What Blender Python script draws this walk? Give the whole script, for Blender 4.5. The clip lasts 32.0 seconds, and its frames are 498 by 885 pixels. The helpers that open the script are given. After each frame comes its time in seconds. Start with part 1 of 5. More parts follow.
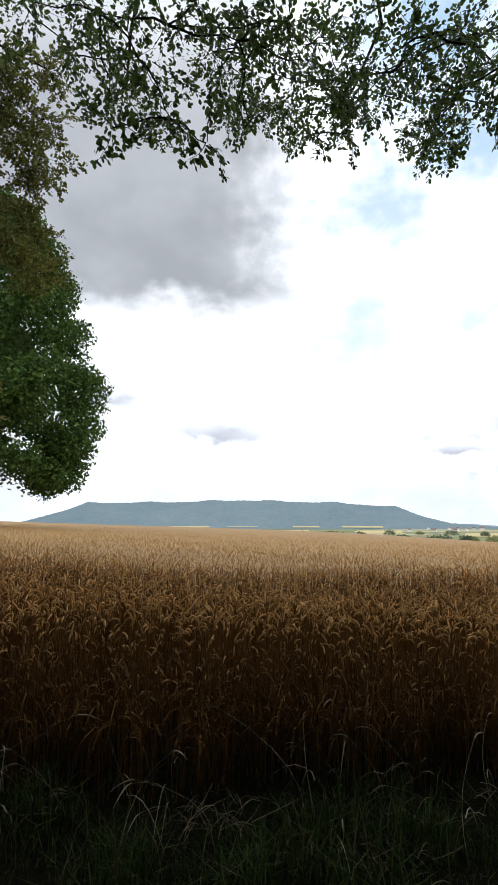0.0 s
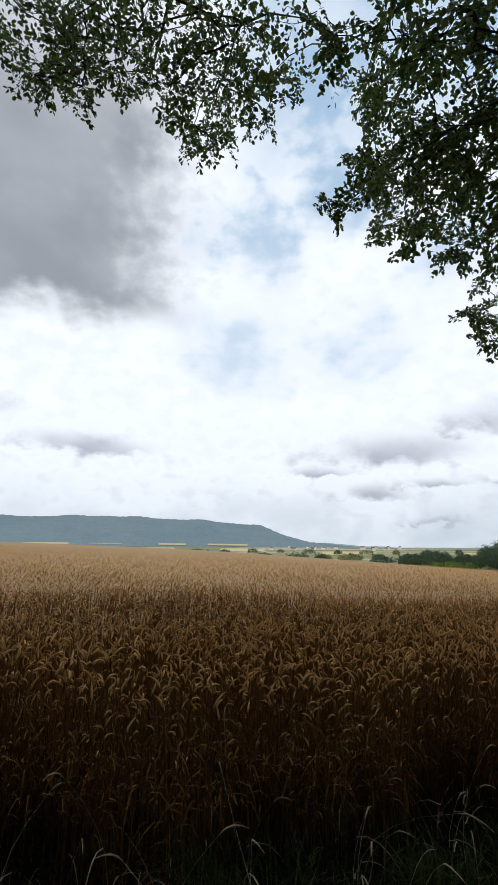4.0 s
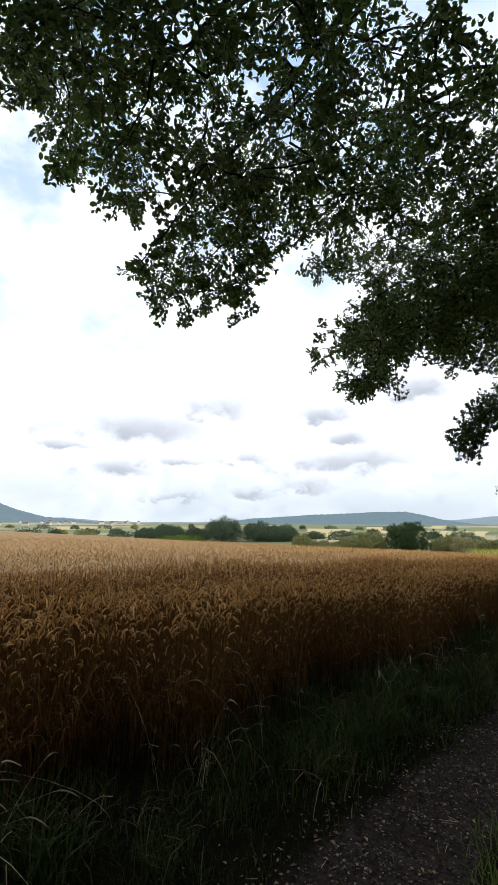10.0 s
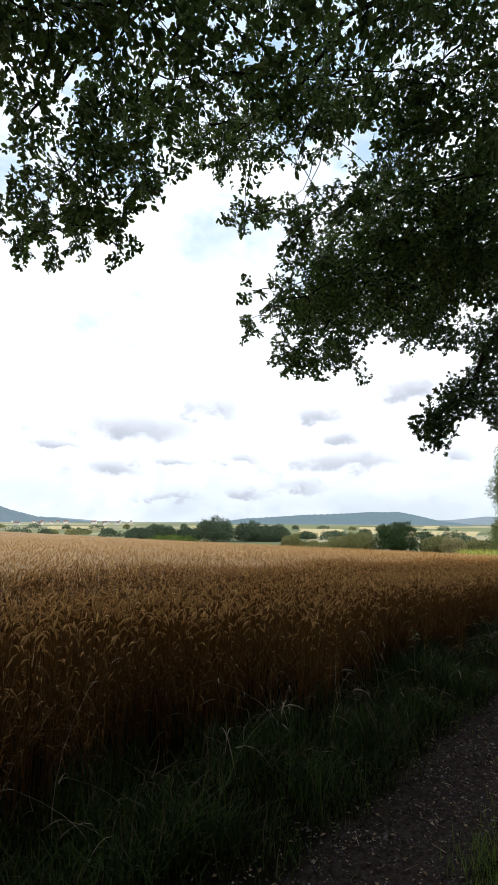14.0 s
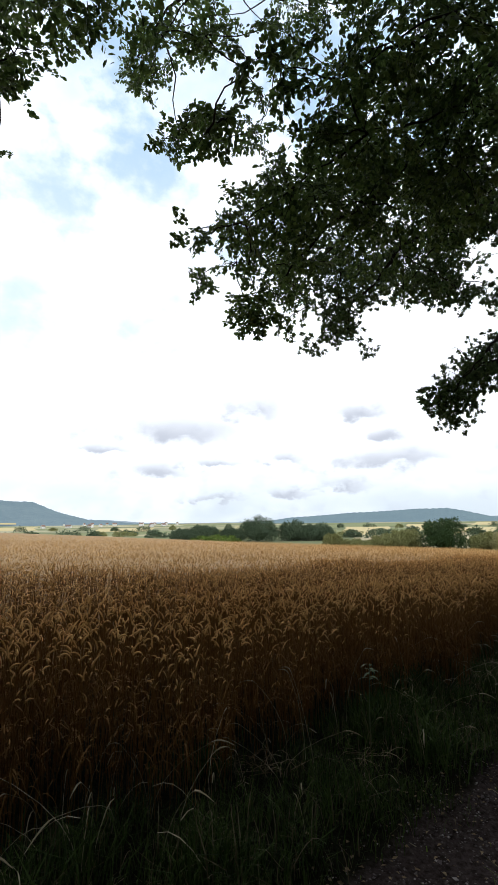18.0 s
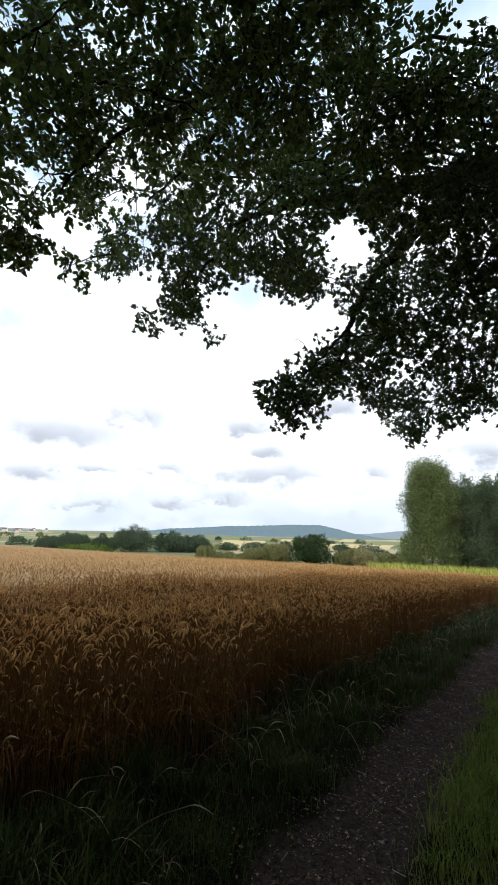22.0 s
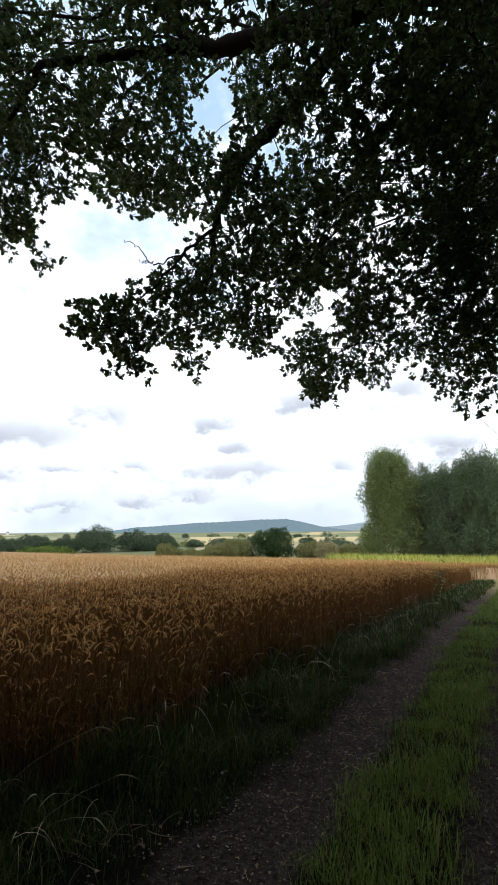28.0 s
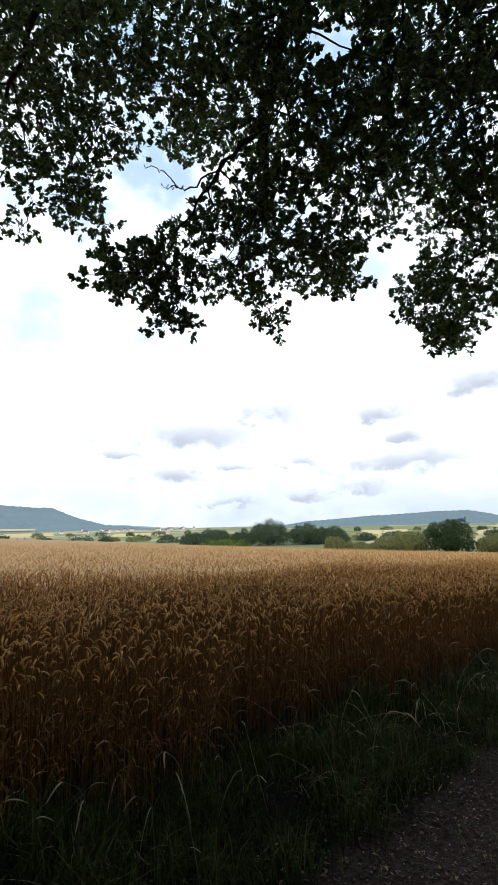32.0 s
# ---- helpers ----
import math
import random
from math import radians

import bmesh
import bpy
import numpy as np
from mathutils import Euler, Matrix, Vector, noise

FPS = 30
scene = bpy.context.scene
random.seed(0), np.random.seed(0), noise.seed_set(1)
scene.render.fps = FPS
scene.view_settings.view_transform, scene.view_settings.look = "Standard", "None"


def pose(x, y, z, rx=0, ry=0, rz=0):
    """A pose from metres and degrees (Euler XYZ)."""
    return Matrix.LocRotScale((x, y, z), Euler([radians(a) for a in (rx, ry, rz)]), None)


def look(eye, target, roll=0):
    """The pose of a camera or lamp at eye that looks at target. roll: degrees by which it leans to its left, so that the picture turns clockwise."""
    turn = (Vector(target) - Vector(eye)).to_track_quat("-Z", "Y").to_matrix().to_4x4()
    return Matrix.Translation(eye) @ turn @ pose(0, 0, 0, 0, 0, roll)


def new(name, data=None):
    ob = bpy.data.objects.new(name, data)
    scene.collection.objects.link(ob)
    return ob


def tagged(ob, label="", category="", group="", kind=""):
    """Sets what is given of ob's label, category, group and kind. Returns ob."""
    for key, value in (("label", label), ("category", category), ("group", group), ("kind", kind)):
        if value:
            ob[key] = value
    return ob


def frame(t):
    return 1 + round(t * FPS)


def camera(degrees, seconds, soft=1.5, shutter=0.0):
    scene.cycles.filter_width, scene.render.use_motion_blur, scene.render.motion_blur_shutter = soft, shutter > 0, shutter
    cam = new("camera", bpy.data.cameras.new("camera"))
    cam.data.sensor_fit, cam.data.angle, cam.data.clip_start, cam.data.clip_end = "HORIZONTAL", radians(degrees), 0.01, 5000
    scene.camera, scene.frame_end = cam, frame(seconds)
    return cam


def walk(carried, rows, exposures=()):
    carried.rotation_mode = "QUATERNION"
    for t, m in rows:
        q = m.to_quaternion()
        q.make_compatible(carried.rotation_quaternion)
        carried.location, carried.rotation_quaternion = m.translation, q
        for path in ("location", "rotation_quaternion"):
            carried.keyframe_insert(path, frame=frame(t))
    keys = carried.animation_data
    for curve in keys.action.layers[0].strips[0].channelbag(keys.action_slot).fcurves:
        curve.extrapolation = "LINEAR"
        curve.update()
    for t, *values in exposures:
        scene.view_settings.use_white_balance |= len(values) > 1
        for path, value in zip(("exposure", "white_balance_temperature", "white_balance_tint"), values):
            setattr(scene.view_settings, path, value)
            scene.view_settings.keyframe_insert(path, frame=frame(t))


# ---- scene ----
cam = camera(53.5, 32.0)
METRES, EYE, TILT, LEAN, TURN = 15.0, 1.515, 9.8, 0.0, 0.0
ROWS = [
    (0.0, 0.0, 0.0, 0.0, 0.0, 0.0, -0.0),
    (0.5, 0.0178, 0.0024, -0.0012, 4.41, 0.38, 2.18),
    (1.0, 0.0311, 0.0041, -0.0017, 6.13, 0.5, 3.09),
    (1.5, 0.0446, 0.0114, -0.0043, 6.26, 0.62, 1.78),
    (2.0, 0.0579, 0.0173, -0.0047, 3.24, 0.22, 1.77),
    (2.5, 0.071, 0.0231, -0.0066, -0.06, 0.15, 0.61),
    (3.0, 0.0864, 0.0265, -0.0064, -4.24, 0.31, -0.58),
    (3.5, 0.0975, 0.029, -0.0068, -11.3, 2.01, -1.57),
    (4.0, 0.1111, 0.0365, -0.0083, -14.84, 2.35, -3.04),
    (4.5, 0.123, 0.0399, -0.0101, -19.99, 2.67, -3.13),
    (6.5, 0.1605, 0.0504, -0.0143, -31.66, 1.09, -5.47),
    (7.0, 0.1638, 0.053, -0.0149, -35.89, 0.95, -5.99),
    (7.5, 0.1693, 0.0508, -0.0152, -36.35, 1.06, -6.2),
    (8.0, 0.1795, 0.046, -0.0156, -36.41, 1.22, -6.09),
    (8.5, 0.188, 0.039, -0.0135, -37.37, 1.4, -6.18),
    (9.0, 0.1938, 0.0347, -0.0136, -40.31, 1.68, -6.02),
    (9.5, 0.2038, 0.0347, -0.0145, -43.09, 1.99, -6.25),
    (10.0, 0.2155, 0.0339, -0.0144, -43.71, 2.12, -7.11),
    (10.5, 0.2296, 0.0321, -0.0149, -44.12, 2.18, -7.04),
    (11.0, 0.2446, 0.0283, -0.0153, -44.12, 2.29, -8.17),
    (11.5, 0.2599, 0.0285, -0.0167, -44.25, 2.24, -7.99),
    (12.0, 0.2776, 0.0311, -0.0167, -44.34, 2.42, -8.0),
    (12.5, 0.2958, 0.0332, -0.0188, -44.47, 2.56, -7.79),
    (13.0, 0.3153, 0.0338, -0.0189, -44.39, 2.29, -8.29),
    (13.5, 0.334, 0.0393, -0.0207, -44.48, 2.03, -8.02),
    (14.0, 0.3501, 0.0441, -0.0203, -44.45, 2.21, -7.29),
    (14.5, 0.3688, 0.0453, -0.0222, -44.45, 2.34, -6.33),
    (15.0, 0.3864, 0.045, -0.0224, -44.36, 2.02, -6.79),
    (15.5, 0.4058, 0.0478, -0.0239, -44.39, 1.93, -6.73),
    (17.5, 0.474, 0.0573, -0.0274, -39.83, 1.57, -6.47),
    (18.0, 0.4877, 0.0604, -0.0287, -39.47, 1.6, -5.6),
    (18.5, 0.5063, 0.0614, -0.0292, -39.53, 1.76, -5.51),
    (19.0, 0.5223, 0.0614, -0.0293, -39.55, 1.84, -7.04),
    (19.5, 0.5386, 0.0667, -0.0317, -41.82, 2.09, -8.25),
    (20.0, 0.5559, 0.0725, -0.0318, -42.97, 2.4, -9.07),
    (20.5, 0.5752, 0.0752, -0.0345, -43.79, 2.77, -9.1),
    (21.0, 0.5916, 0.0763, -0.0339, -46.24, 3.7, -9.06),
    (21.5, 0.6102, 0.0772, -0.0358, -50.49, 4.39, -9.32),
    (22.0, 0.6259, 0.0769, -0.036, -53.03, 4.68, -9.28),
    (22.5, 0.6454, 0.0754, -0.0377, -53.44, 4.79, -8.09),
    (23.0, 0.6618, 0.073, -0.0384, -53.04, 4.53, -7.7),
    (23.5, 0.6816, 0.0732, -0.0388, -53.21, 4.36, -8.07),
    (24.0, 0.6976, 0.0718, -0.0392, -54.52, 4.41, -7.69),
    (24.5, 0.7179, 0.0691, -0.0401, -54.68, 4.5, -7.55),
    (25.0, 0.7329, 0.0675, -0.0415, -55.21, 4.6, -7.41),
    (25.5, 0.7519, 0.0702, -0.0415, -56.92, 4.88, -7.84),
    (26.0, 0.7654, 0.071, -0.0434, -59.35, 4.79, -8.03),
    (26.5, 0.7853, 0.0717, -0.0438, -59.26, 4.87, -8.17),
    (28.5, 0.8569, 0.0753, -0.0481, -55.43, 4.42, -7.31),
    (29.0, 0.8712, 0.0746, -0.0493, -54.13, 4.02, -7.27),
    (29.5, 0.8894, 0.0774, -0.0487, -54.03, 4.02, -8.29),
    (30.0, 0.9047, 0.0774, -0.0495, -53.37, 3.97, -7.97),
    (30.5, 0.9233, 0.0761, -0.0506, -43.45, 3.58, -7.72),
    (31.0, 0.938, 0.0782, -0.0534, -38.62, 2.24, -5.27),
    (31.5, 0.956, 0.084, -0.0537, -37.14, 1.95, -4.95),
    (32.0, 0.9734, 0.0836, -0.0542, -37.48, 1.88, -4.85),
]
walk(cam, [(t, pose(0, 0, EYE, TILT, LEAN, TURN) @ pose(METRES * x, METRES * y, METRES * z, 90 + pitch, roll, yaw)) for t, x, y, z, yaw, pitch, roll in ROWS],
     [(0, -0.08, 6250, 10), (1.5, -0.12, 6250, 10), (2.4, -0.25, 6280, 10), (3, -0.40, 6150, 10), (4.5, -0.46, 6150, 10), (6.5, -0.25, 6280, 10), (9, -0.18, 6220, 10), (11, -0.1, 6200, 10), (28, -0.05, 6130, 10), (32, -0.05, 6080, 10)])

# ---- light and sky ----
SUN_AZ, SUN_EL = 124.0, 42.0
world = bpy.data.worlds.new("sky")
scene.world = world
world.use_nodes = True


class Nodes:
    """Short-hand to lay out a node tree."""

    def __init__(self, tree):
        self.tree = tree
        tree.nodes.clear()

    def add(self, kind, ins=(), **settings):
        node = self.tree.nodes.new(kind)
        for key, value in settings.items():
            setattr(node, key, value)
        for key, value in (ins.items() if isinstance(ins, dict) else enumerate(ins)):
            if isinstance(value, bpy.types.NodeSocket):
                self.tree.links.new(value, node.inputs[key])
            elif value is not None:
                node.inputs[key].default_value = value
        return node

    def math(self, op, *ins, clamp=False):
        return self.add("ShaderNodeMath", ins, operation=op, use_clamp=clamp).outputs[0]

    def mix(self, fac, a, b, blend="MIX"):
        node = self.add("ShaderNodeMix", data_type="RGBA", blend_type=blend)
        for key, value in ((0, fac), (6, a), (7, b)):
            if isinstance(value, bpy.types.NodeSocket):
                self.tree.links.new(value, node.inputs[key])
            else:
                node.inputs[key].default_value = value if key == 0 else (*value, 1) if len(value) == 3 else value
        return node.outputs[2]

    def noise(self, vector, scale, detail=4, rough=0.55, dims="3D"):
        return self.add("ShaderNodeTexNoise", {"Vector": vector, "Scale": scale, "Detail": detail, "Roughness": rough}, noise_dimensions=dims).outputs[0]

    def step(self, value, lo, hi, a=0.0, b=1.0):
        return self.add("ShaderNodeMapRange", [value, lo, hi, a, b], interpolation_type="SMOOTHSTEP").outputs[0]


w = Nodes(world.node_tree)
ray_dir = w.add("ShaderNodeTexCoord").outputs["Generated"]
sky = w.add("ShaderNodeTexSky", sky_type="NISHITA", sun_disc=False, sun_elevation=radians(SUN_EL), sun_rotation=radians(SUN_AZ), dust_density=3.0)
split = w.add("ShaderNodeSeparateXYZ", [ray_dir])
sx, sy, sz = split.outputs
az = w.math("MULTIPLY", w.math("ARCTAN2", sx, sy), 57.3)
el = w.math("MULTIPLY", w.math("ARCSINE", sz), 57.3)
flat = w.math("DIVIDE", 1.0, w.math("ADD", w.math("MAXIMUM", sz, 0.0), 0.16))
plane = w.add("ShaderNodeCombineXYZ", [w.math("MULTIPLY", sx, flat), w.math("MULTIPLY", sy, flat), 0.0]).outputs[0]
billow = w.noise(plane, 1.7, 5, 0.52)
spread_out = w.add("ShaderNodeCombineXYZ", [az, w.math("MULTIPLY", el, 1.5), 3.0]).outputs[0]
wisp = w.noise(spread_out, 0.11, 3, 0.45)
puff = w.noise(spread_out, 0.42, 4, 0.5)
ragged = w.math("ADD", w.math("SUBTRACT", wisp, 0.5), w.math("MULTIPLY", w.math("SUBTRACT", puff, 0.5), 0.8))
az_soft = w.math("ADD", az, w.math("MULTIPLY", w.math("SUBTRACT", puff, 0.5), 8.0))
el_soft = w.math("ADD", el, w.math("MULTIPLY", w.math("SUBTRACT", puff, 0.5), 3.0))


def blob(a, e, wide, high, rough=2.4, soft=1.5):
    """How far an opening centred at that azimuth and elevation clears the sky, 0 to 1."""
    dx = w.math("POWER", w.math("ABSOLUTE", w.math("DIVIDE", w.math("SUBTRACT", az, a), wide)), 2.0)
    dy = w.math("POWER", w.math("ABSOLUTE", w.math("DIVIDE", w.math("SUBTRACT", el, e), high)), 2.0)
    near = w.math("SUBTRACT", 1.0, w.math("SQRT", w.math("ADD", dx, dy)))
    return w.step(w.math("ADD", near, w.math("MULTIPLY", ragged, rough)), 0.0, soft)


def cumulus(a, e, wide, high):
    """A small cloud: grey and level below, with a soft ragged edge that pales towards its top."""
    dx = w.math("POWER", w.math("DIVIDE", w.math("SUBTRACT", az_soft, a), wide * 1.7), 2.0)
    above = w.math("DIVIDE", w.math("SUBTRACT", el_soft, e - 0.4 * high), high * 1.9)
    dy = w.math("POWER", w.math("MULTIPLY", above, w.step(above, -0.1, 0.1, 2.2, 1.0)), 2.0)
    near = w.math("SUBTRACT", 1.0, w.math("SQRT", w.math("ADD", dx, dy)))
    return w.step(w.math("ADD", near, w.math("MULTIPLY", ragged, 1.0)), -0.1, 1.15)


def union(blobs):
    out = blobs[0]
    for b in blobs[1:]:
        out = w.math("MAXIMUM", out, b)
    return out


drop = w.math("MULTIPLY", w.math("SUBTRACT", wisp, 0.5), 9.0)
rain = w.math("MULTIPLY", w.step(w.math("ADD", el_soft, drop), 23.0, 26.5), w.step(w.math("ADD", az_soft, drop), 11.0, -3.0))
rain = w.math("MULTIPLY", rain, w.math("MULTIPLY", w.step(el, 60, 40), w.step(az, -75, -50)))
greys = union([cumulus(*c) for c in (
    (-3.5, 11.0, 5.6, 1.1), (-16.5, 14.4, 3.0, 1.2), (31.4, 10.6, 7.5, 1.9), (40.8, 13.4, 3.8, 1.8), (52.7, 12.2, 2.9, 0.9), (55.8, 9.6, 2.2, 0.7), (56.5, 7.1, 6.0, 1.2), (29.4, 6.0, 2.8, 0.9),
    (36.2, 7.0, 3.2, 0.5), (44.7, 7.6, 2.0, 0.8), (50.7, 4.1, 2.6, 0.8), (24.0, 8.5, 3.2, 0.6), (44.2, 3.3, 2.6, 0.5), (63.8, 14.7, 2.6, 1.4), (68.0, 7.5, 2.7, 1.2), (36.4, 2.9, 2.2, 0.4), (74.5, 15.7, 4.2, 1.7), (79, 9.0, 3.0, 1.4))])
gaps = union([blob(15, 35, 9, 7, 1.8, 1.0), blob(22, 48, 12, 9, 1.6, 0.9), blob(13, 23, 11, 6), blob(42, 31, 10, 7, 2.0, 1.2), blob(52, 46, 20, 9, 1.8, 0.9), blob(52, 27.5, 9, 6, 2.0, 1.3), blob(62, 38, 12, 7, 1.6, 0.9), blob(28, 38, 10, 6, 1.6, 0.9), blob(26, 22, 14, 6), blob(84, 40, 14, 11)])
gaps = w.math("MAXIMUM", gaps, w.math("MULTIPLY", w.math("MULTIPLY", w.step(el, 36, 50), w.step(az, 8, 18)), w.step(billow, 0.70, 0.42)))
blue = w.mix(0.75, w.mix(1.0, sky.outputs[0], (0.12, 0.12, 0.12), "MULTIPLY"), (0.42, 0.74, 1.06))
cover = w.math("SUBTRACT", 1.0, w.math("MULTIPLY", gaps, w.step(el, 24, 44, 0.5, 0.78)))
white = w.mix(w.step(puff, 0.3, 0.7), (1.27, 1.31, 1.36), (1.40, 1.42, 1.44))
day = w.mix(cover, blue, white)
day = w.mix(w.math("MULTIPLY", w.step(el, 9.0, 0.5), w.step(wisp, 0.35, 0.65, 0.9, 0.4)), day, (0.78, 0.87, 0.93))
day = w.mix(w.math("MULTIPLY", w.step(el, 17.0, 8.0), w.step(puff, 0.46, 0.70, 0.0, 0.35)), day, (0.74, 0.80, 0.90))
day = w.mix(w.math("MULTIPLY", greys, 0.85), day, (0.56, 0.59, 0.67))
day = w.mix(w.math("MULTIPLY", rain, w.step(wisp, 0.3, 0.7, 1.0, 0.86)), day, (0.46, 0.48, 0.515))
back = w.add("ShaderNodeBackground", [day, 1.0])
w.add("ShaderNodeOutputWorld", [back.outputs[0]])

sun = new("sun", bpy.data.lights.new("sun", "SUN"))
sun.data.energy, sun.data.angle, sun.data.color = 1.05, radians(40), (1.0, 0.96, 0.89)
sun.matrix_world = look((40 * math.sin(radians(SUN_AZ)), 40 * math.cos(radians(SUN_AZ)), 40 * math.tan(radians(SUN_EL))), (0, 0, 0))


# ---- materials ----
def material(name, rough=0.8, metal=0.0, spec=0.3):
    mat = bpy.data.materials.new(name)
    mat.use_nodes = True
    nt = Nodes(mat.node_tree)
    shader = nt.add("ShaderNodeBsdfPrincipled", {"Roughness": rough, "Metallic": metal, "Specular IOR Level": spec})
    nt.add("ShaderNodeOutputMaterial", [shader.outputs[0]])
    return mat, nt, shader


def plant_material(name, dark, light, translucent=0.25, rough=0.55, dry=None, spec=0.25):
    """Leaf, blade or straw: colour varies from piece to piece, with a fine mottle and some light let through."""
    mat, nt, shader = material(name, rough, 0, spec)
    piece = nt.add("ShaderNodeNewGeometry").outputs["Random Per Island"]
    where = nt.add("ShaderNodeTexCoord").outputs["Object"]
    mottle = nt.noise(where, 9.0, 3)
    colour = nt.mix(nt.math("ADD", nt.math("MULTIPLY", piece, 0.7), nt.math("MULTIPLY", mottle, 0.4), clamp=True), dark, light)
    if dry:
        colour = nt.mix(nt.step(piece, 0.86, 0.95), colour, dry)
    nt.tree.links.new(colour, shader.inputs["Base Color"])
    glow = nt.add("ShaderNodeBsdfTranslucent", [colour])
    both = nt.add("ShaderNodeMixShader", [translucent, shader.outputs[0], glow.outputs[0]])
    nt.tree.links.new(both.outputs[0], nt.tree.nodes["Material Output"].inputs[0])
    return mat


BEECH = plant_material("beech_leaf", (0.011, 0.027, 0.010), (0.150, 0.222, 0.056), 0.42, 0.45, None, 0.18)
OAK = plant_material("oak_leaf", (0.009, 0.024, 0.010), (0.108, 0.165, 0.048), 0.38, 0.45, None, 0.18)
OLIVE = plant_material("hornbeam_leaf", (0.040, 0.062, 0.016), (0.225, 0.225, 0.052), 0.4, 0.5)
LIME = plant_material("lime_leaf", (0.016, 0.042, 0.014), (0.100, 0.165, 0.034), 0.25, 0.6, None, 0.1)
POPLAR = plant_material("poplar_leaf", (0.115, 0.155, 0.060), (0.260, 0.310, 0.120), 0.2, 0.6, None, 0.1)
BUSH = plant_material("bush_leaf", (0.028, 0.056, 0.022), (0.070, 0.110, 0.040), 0.15, 0.7, None, 0.08)
FIELD_LEAF = plant_material("field_tree_leaf", (0.060, 0.090, 0.055), (0.130, 0.170, 0.100), 0.15, 0.7, None, 0.08)
GROVE = plant_material("grove_poplar_leaf", (0.080, 0.120, 0.072), (0.215, 0.270, 0.150), 0.2, 0.6, None, 0.1)
# Simple far ears: less saturated, with the haze of distance put into the colour.
EAR_HAZED = plant_material("hazed_wheat_ear", (0.42, 0.235, 0.080), (0.70, 0.455, 0.195), 0.1, 0.75, None, 0.05)
SCRUB = plant_material("scrub_leaf", (0.18, 0.185, 0.075), (0.31, 0.31, 0.13), 0.15, 0.7, None, 0.08)
YELLOW = plant_material("yellow_scrub_leaf", (0.30, 0.27, 0.12), (0.46, 0.42, 0.22), 0.15, 0.6)
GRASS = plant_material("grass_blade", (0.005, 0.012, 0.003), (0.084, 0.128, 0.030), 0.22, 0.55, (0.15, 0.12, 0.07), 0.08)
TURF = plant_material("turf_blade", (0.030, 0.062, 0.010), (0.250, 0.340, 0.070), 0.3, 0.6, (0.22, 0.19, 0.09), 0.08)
CORN = plant_material("green_crop_leaf", (0.32, 0.35, 0.06), (0.49, 0.49, 0.10), 0.3, 0.5)
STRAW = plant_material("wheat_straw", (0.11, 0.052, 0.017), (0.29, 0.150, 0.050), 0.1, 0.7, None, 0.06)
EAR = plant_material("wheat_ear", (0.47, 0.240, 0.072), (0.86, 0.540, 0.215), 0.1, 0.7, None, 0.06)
DRY = plant_material("dry_grass", (0.30, 0.24, 0.14), (0.52, 0.44, 0.30), 0.2, 0.6)
LITTER = plant_material("dead_leaf", (0.13, 0.08, 0.04), (0.42, 0.32, 0.20), 0.05, 0.8, None, 0.05)

BARK, nt, shader = material("bark", 1.0, 0, 0.03)
where = nt.add("ShaderNodeTexCoord").outputs["Object"]
long_grain = nt.noise(nt.add("ShaderNodeMapping", {"Vector": where, "Scale": (14, 14, 2.5)}).outputs[0], 1.0, 5)
colour = nt.mix(long_grain, (0.009, 0.008, 0.007), (0.038, 0.033, 0.028))
nt.tree.links.new(colour, shader.inputs["Base Color"])
bump = nt.add("ShaderNodeBump", {"Strength": 0.7, "Distance": 0.02, "Height": long_grain})
nt.tree.links.new(bump.outputs[0], shader.inputs["Normal"])

STONE, nt, shader = material("gravel_stone", 0.85, 0, 0.12)
piece = nt.add("ShaderNodeNewGeometry").outputs["Random Per Island"]
colour = nt.mix(nt.noise(nt.add("ShaderNodeTexCoord").outputs["Object"], 40, 4), nt.mix(piece, (0.07, 0.058, 0.058), (0.24, 0.205, 0.205)), (0.09, 0.07, 0.065))
nt.tree.links.new(nt.mix(nt.step(piece, 0.82, 0.95), colour, (0.36, 0.32, 0.30)), shader.inputs["Base Color"])

WHEAT_FAR, nt, shader = material("ripe_wheat_canopy", 0.85, 0, 0.1)
where = nt.add("ShaderNodeTexCoord").outputs["Object"]
ears = nt.add("ShaderNodeTexVoronoi", {"Vector": nt.add("ShaderNodeMapping", {"Vector": where, "Scale": (11, 11, 2)}).outputs[0], "Scale": 1.0})
drift = nt.noise(where, 0.05, 4)
streak = nt.noise(nt.add("ShaderNodeMapping", {"Vector": where, "Scale": (0.05, 0.6, 1)}).outputs[0], 1.0, 3)
clumps = nt.noise(where, 2.2, 5, 0.7)
colour = nt.mix(clumps, (0.26, 0.150, 0.066), (0.42, 0.262, 0.126))
colour = nt.mix(nt.step(ears.outputs[0], 0.15, 0.75, 0.0, 0.45), colour, (0.20, 0.105, 0.043))
colour = nt.mix(nt.math("MULTIPLY", nt.math("ADD", drift, streak), 0.4), colour, (0.51, 0.36, 0.20))
nt.tree.links.new(colour, shader.inputs["Base Color"])
bump = nt.add("ShaderNodeBump", {"Strength": 0.7, "Distance": 0.07, "Height": nt.math("ADD", clumps, ears.outputs[0])})
nt.tree.links.new(bump.outputs[0], shader.inputs["Normal"])

